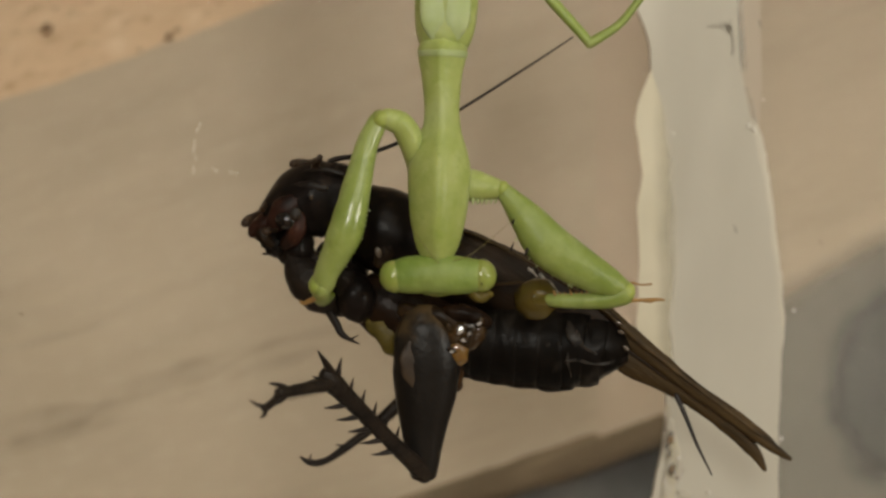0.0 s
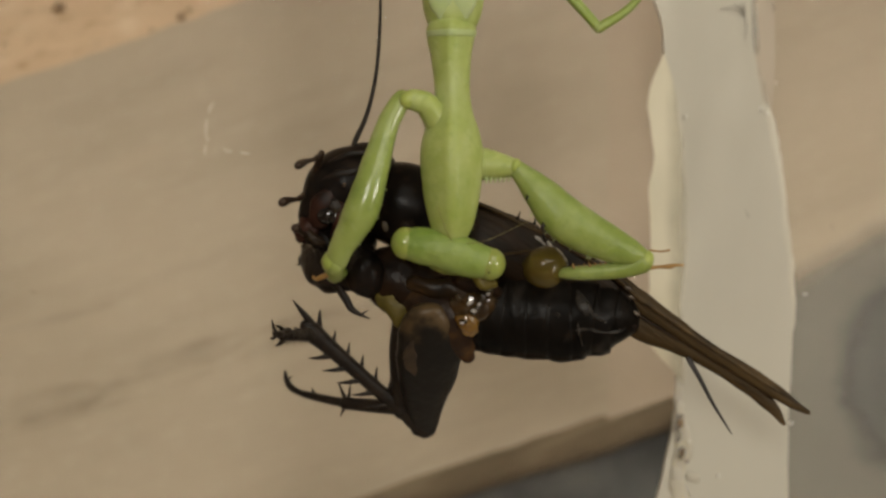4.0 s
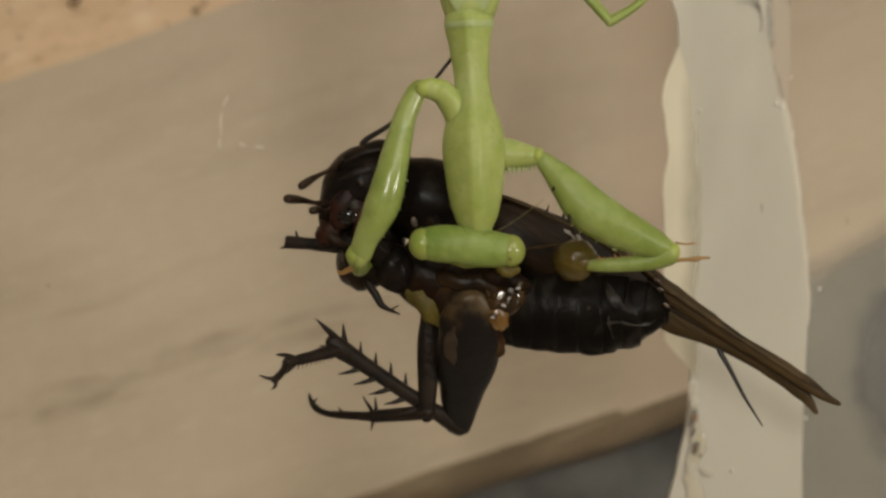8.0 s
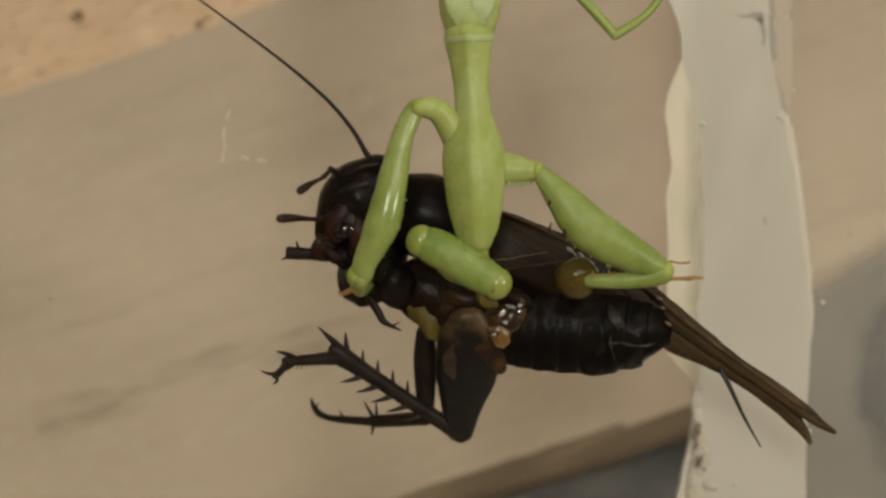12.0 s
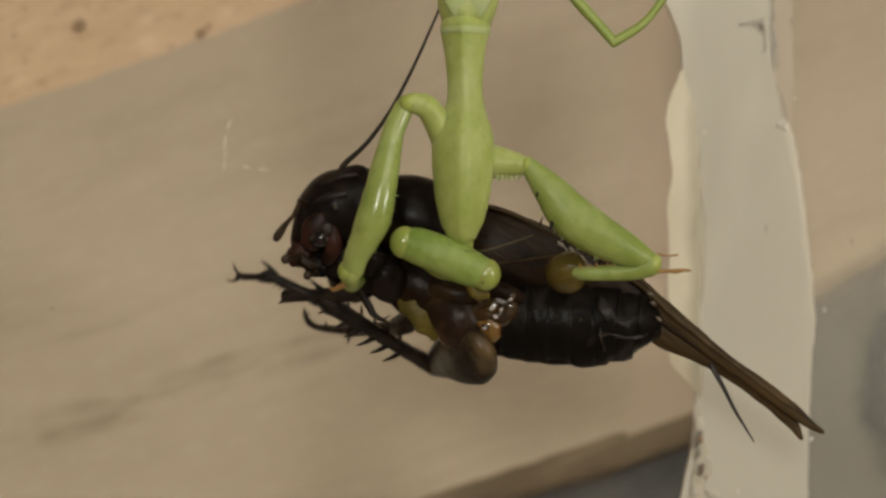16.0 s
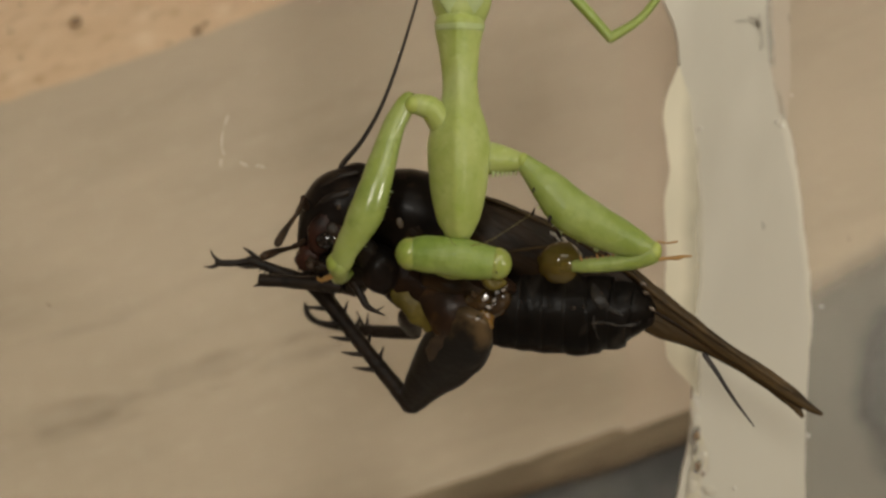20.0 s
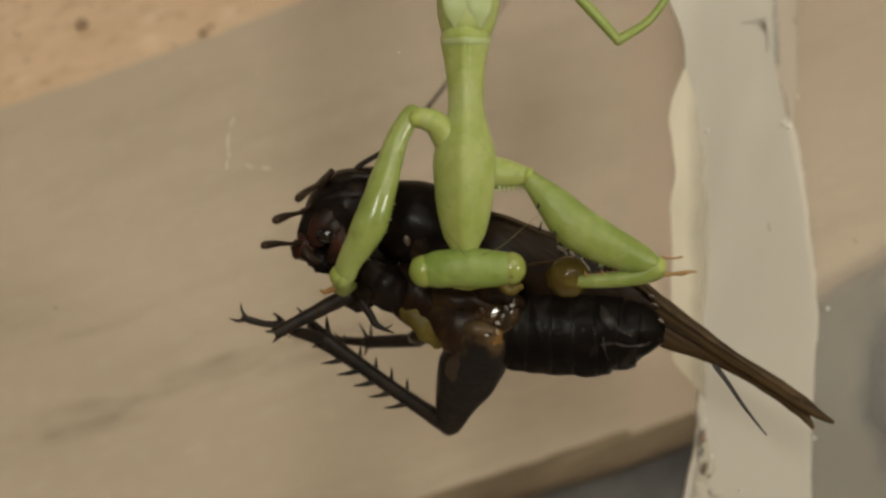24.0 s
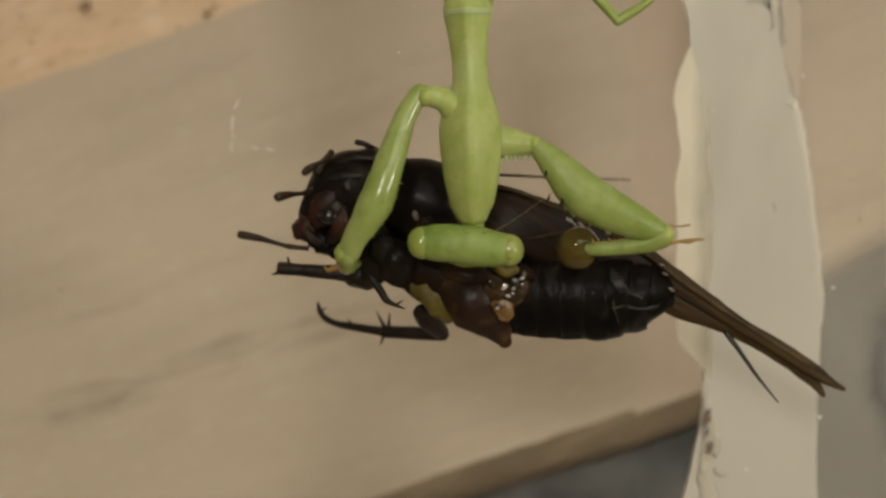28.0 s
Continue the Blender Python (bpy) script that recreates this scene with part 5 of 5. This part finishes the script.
# seconds; hip, knee, toe of the middle leg
MID = [
    (0, 815, 583, 795, 673, 575, 818), (0.8, 790, 590, 725, 650, 547, 620), (1, 790, 593, 740, 723, 595, 510), (1.2, 782, 586, 692, 766, 652, 876),
    (1.5, 778, 584, 774, 684, 614, 674), (1.6, 784, 594, 754, 724, 634, 764), (1.8, 789, 592, 659, 822, 614, 872), (2, 744, 602, 679, 772, 519, 700),
    (2.3, 753, 601, 763, 751, 573, 671), (3, 741, 605, 736, 740, 546, 665), (3.5, 732, 597, 727, 742, 532, 667), (5.5, 779, 594, 784, 769, 574, 759),
    (8, 765, 596, 760, 771, 553, 744), (11, 757, 595, 753, 755, 551, 735), (12.5, 747, 601, 749, 749, 547, 716), (14.5, 738, 592, 697, 684, 561, 664),
    (15, 766, 601, 801, 686, 831, 756), (15.3, 730, 587, 670, 743, 528, 754), (15.5, 739, 595, 729, 666, 563, 672),
    (15.7, 732, 586, 713, 627, 541, 623), (15.9, 732, 572, 687, 587, 535, 567), (16.4, 728, 558, 734, 583, 570, 548),
    (17, 730, 560, 742, 592, 560, 553), (20, 722, 558, 737, 593, 542, 548), (23.5, 732, 567, 742, 602, 542, 552), (24, 732, 594, 734, 601, 537, 574),
    (24.2, 728, 595, 693, 685, 593, 635), (24.4, 724, 603, 714, 663, 572, 593), (24.6, 748, 629, 723, 689, 593, 679),
    (24.8, 766, 681, 713, 748, 611, 748), (25, 739, 583, 679, 683, 654, 553), (25.2, 724, 592, 689, 642, 654, 525),
    (25.5, 753, 618, 732, 648, 580, 598), (25.8, 764, 603, 764, 695, 639, 780), (25.9, 731, 591, 731, 737, 619, 881),
    (26, 739, 592, 757, 672, 534, 822), (26.1, 763, 603, 799, 638, 587, 749), (26.2, 747, 597, 755, 637, 532, 625),
    (26.5, 740, 584, 761, 631, 540, 564), (26.8, 738, 578, 773, 635, 543, 558), (27.5, 739, 588, 769, 635, 544, 578),
    (28, 728, 584, 767, 626, 546, 579),
]
# seconds; where the antenna points
ANT = [
    (0, 1149, 38), (0.5, 1086, 82), (1, 1148, 2), (1.5, 1188, 44), (1.7, 1202, 83), (2, 842, 30), (2.2, 687, -19), (2.5, 753, 81), (2.7, 672, -18),
    (3, 734, -15), (3.2, 777, 70), (3.5, 677, 17), (5.5, 787, 134), (6, 865, 48), (8, 875, 36), (11, 887, 20), (11.5, 748, 15), (12, 372, 12),
    (12.5, 377, 11), (14.5, 763, 40), (15, 752, -5), (16, 769, 17), (17, 720, 0), (20, 737, 3), (23.5, 757, -8), (23.8, 750, -4), (24.1, 1093, 17),
    (24.4, 1190, 354), (24.7, 1164, 370), (25, 1089, 553), (27, 1083, 576), (28, 1163, 384),
]


def at_time(rows, t):
    """Values of a table at t, straight between its rows."""
    ts = [r[0] for r in rows]
    return [float(np.interp(t, ts, [r[i] for r in rows])) for i in range(1, len(rows[0]))]


def posed(x, y, d, turn):
    return Matrix.Translation(S(x, y, d)) @ pose(0, 0, 0, 0, turn, 0)


def reach(a, b, length, side):
    """The pose of a bone that starts at the place a and ends on the eye's ray through b; side -1: it leans to the viewer."""
    eye = Vector((0, -D, EYE))
    way = (b - eye).normalized()
    off = eye - a
    h = way.dot(off)
    rest = h * h - off.length_squared + (length * U) ** 2
    v = eye + way * (-h + side * math.sqrt(max(rest, 0.0))) - a
    turn, lean = math.atan2(-v.z, v.x), math.atan2(v.y, math.hypot(v.x, v.z))
    return Matrix.Translation(a) @ pose(0, 0, 0, 0, math.degrees(turn), 0) @ pose(0, 0, 0, 0, 0, math.degrees(lean))


def motions():
    m_at = lambda t: posed(*at_time(MANTIS, t)[:2], MP[2], at_time(MANTIS, t)[2])
    c_at = lambda t: posed(*at_time(CRICKET, t)[:2], CP[2], at_time(CRICKET, t)[2])

    def held(t):
        """The tables below are read in an upright view; this puts them into the rolled one."""
        h, v, r = at_time(CAM, t)
        return eye_pose(h, v, r) @ eye_pose(h, v).inverted()

    walk(mantis, [(r[0], held(r[0]) @ m_at(r[0])) for r in MANTIS])
    walk(cricket, [(r[0], held(r[0]) @ c_at(r[0])) for r in CRICKET])
    walk(droplet, [(r[0], held(r[0]) @ c_at(r[0])) for r in CRICKET])
    for piece in (walk_femur, walk_tibia):
        walk(piece, [(t, m_at(t).inverted() @ Matrix.Translation(S(x, y, WALK[2]))) for t, x, y in WALK_KNEE])
    # hind wings and tail feeler swing a little on the body
    for pieces, pivot, i in (((wing_a, wing_streak), WING_A, 1), ((wing_b, fold_line), WING_B, 2), ((cercus,), CERCUS_ROOT, 3)):
        for piece in pieces:
            walk(piece, [(r[0], Matrix.Translation(S(*pivot) - S(*CP)) @ pose(0, 0, 0, 0, r[i], 0)) for r in TAIL_TURN])
    for piece in belly_pieces:
        walk(piece, [(t, Matrix.Translation((0, 0, -drop * U))) for t, drop in BELLY_DROP])
    walk(head, [(t, m_at(t).inverted() @ posed(x, y, HP[2], a - 5)) for t, x, y, a in HEAD])
    walk(chead, [(t, c_at(t).inverted() @ posed(x, y, CH[2], a)) for t, x, y, a in CHEAD])
    for r in (PALP_LOW, PALP_SIDE):
        rows = []
        for t, bx, by, tx, ty in r:
            h = at_time(CHEAD, t)
            w = posed(h[0], h[1], CH[2], h[2])
            rows.append((t, w.inverted() @ reach(S(bx, by, -25), S(tx, ty, -25), 125, -1)))
        walk(palp_low if r is PALP_LOW else palp_side, rows)
    roots, rows = [], []
    for t, bx, by, ex, ey, tx, ty in PALP:
        h = at_time(CHEAD, t)
        w = posed(h[0], h[1], CH[2], h[2])
        root = reach(S(bx, by, -25), S(ex, ey, -25), 38, -1)
        roots.append((t, w.inverted() @ root))
        rows.append((t, w.inverted() @ reach(root @ Vector((36 * U, 0, 0)), S(tx, ty, -25), 120, -1)))
    walk(palp_root, roots)
    walk(palp_up, rows)
    # fore legs: the shoulder slides, each thigh turns about it
    hip_a, hip_b = S(*KNEE_A) - S(*MP), S(*KNEE_B) - S(*MP)
    coxa_rows, left, right = [], [], []
    for t, kx, ky, fx, fy, rx, ry, sx, sy in FORE_LEGS:
        coxa_rows.append((t, Matrix.Translation(hip_a + Vector((kx * U, 0, -ky * U)))))
        mx, my = kx * 0.55 + fx * 0.45, ky * 0.55 + fy * 0.45
        turn = math.degrees((-106 * (fy - ky) - 302 * (fx - kx)) / (106 ** 2 + 302 ** 2))
        left.append((t, Matrix.Translation(hip_a + Vector(((kx * 0.6 + mx * 0.4) * U, 0, -(ky * 0.4 + my * 0.6) * U))) @ pose(0, 0, 0, 0, turn, 0)))
        turn = math.degrees((221 * (ry - sy) - 170 * (rx - sx)) / (221 ** 2 + 170 ** 2))
        right.append((t, Matrix.Translation(hip_b + Vector((sx * U, 0, -sy * U))) @ pose(0, 0, 0, 0, turn, 0)))
    walk(coxa_a, coxa_rows)
    walk(femur_a, left)
    walk(femur_b, right)
    # the neck shield follows the head half way
    rest = S(*PRO) - S(*CP)
    rows = []
    for t, x, y, a in CHEAD:
        c = c_at(t)
        free = c @ (S(*CH) - S(*CP))
        off = (S(x, y, 0) - free) * 0.45
        rows.append((t, c.inverted() @ Matrix.Translation(c @ rest + off) @ pose(0, 0, 0, 0, at_time(CRICKET, t)[2] + a * 0.25, 0)))
    walk(pronotum, rows)
    # antenna: its root rides on the head, its chord points to the mark
    rows = []
    root = S(*AB) - S(*CH)
    chord = math.degrees(math.atan2(0 - 306, 716 - 612))
    for t, x, y in ANT:
        hx, hy, ha = at_time(CHEAD, t)
        b = posed(hx, hy, CH[2], ha) @ root
        p = S(x, y, 0)
        aim = math.degrees(math.atan2(-(p.z - b.z), p.x - b.x))
        rows.append((t, c_at(t).inverted() @ Matrix.Translation(b) @ pose(0, 0, 0, 0, aim - chord, 0)))
    walk(antenna, rows)
    # legs
    leg, tib, tar, end = [], [], [], []
    for t, hx, hy, kx, ky, ax, ay, jx, jy, tx, ty in HIND:
        w = reach(S(hx, hy, -40), S(kx, ky, -40), THIGH_L, 1)
        knee = w @ Vector((THIGH_L * 0.96 * U, 0, 0))
        s = reach(knee, S(ax, ay, -40), SHIN_L, -1)
        ankle = s @ Vector((SHIN_L * 0.95 * U, 0, 0))
        f = reach(ankle, S(jx, jy, -40), FOOT_L, -1)
        e = reach(f @ Vector((FOOT_L * U, 0, 0)), S(tx, ty, -40), TOE_L, -1)
        leg.append((t, held(t) @ w))
        tib.append((t, w.inverted() @ s))
        tar.append((t, w.inverted() @ f))
        end.append((t, w.inverted() @ e))
    walk(hind_leg, leg)
    walk(shin, tib)
    walk(foot, tar)
    walk(toe, end)
    fem, tib = [], []
    for t, hx, hy, kx, ky, ax, ay in MID:
        w = reach(S(hx, hy, 30), S(kx, ky, 30), 180, 1)
        s = reach(w @ Vector((175 * U, 0, 0)), S(ax, ay, 10), 262, 1)
        fem.append((t, c_at(t).inverted() @ w))
        tib.append((t, c_at(t).inverted() @ s))
    for bone_, rows_, x, y, d, length in ((fore_thigh, FORE, 650, 500, -10, 112), (far_shin, FARLEG, 900, 600, 60, 258)):
        keys = []
        for t, tx, ty in rows_:
            c = c_at(t)
            keys.append((t, c.inverted() @ reach(c @ (S(x, y, d) - S(*CP)), S(tx, ty, d), length, 1)))
        walk(bone_, keys)
    walk(stump, [(t, c_at(t).inverted() @ reach(S(bx, by, -10), S(tx, ty, -10), 152, 1)) for t, bx, by, tx, ty in STUMP])
    walk(mid_thigh, fem)
    walk(mid_shin, tib)


motions()
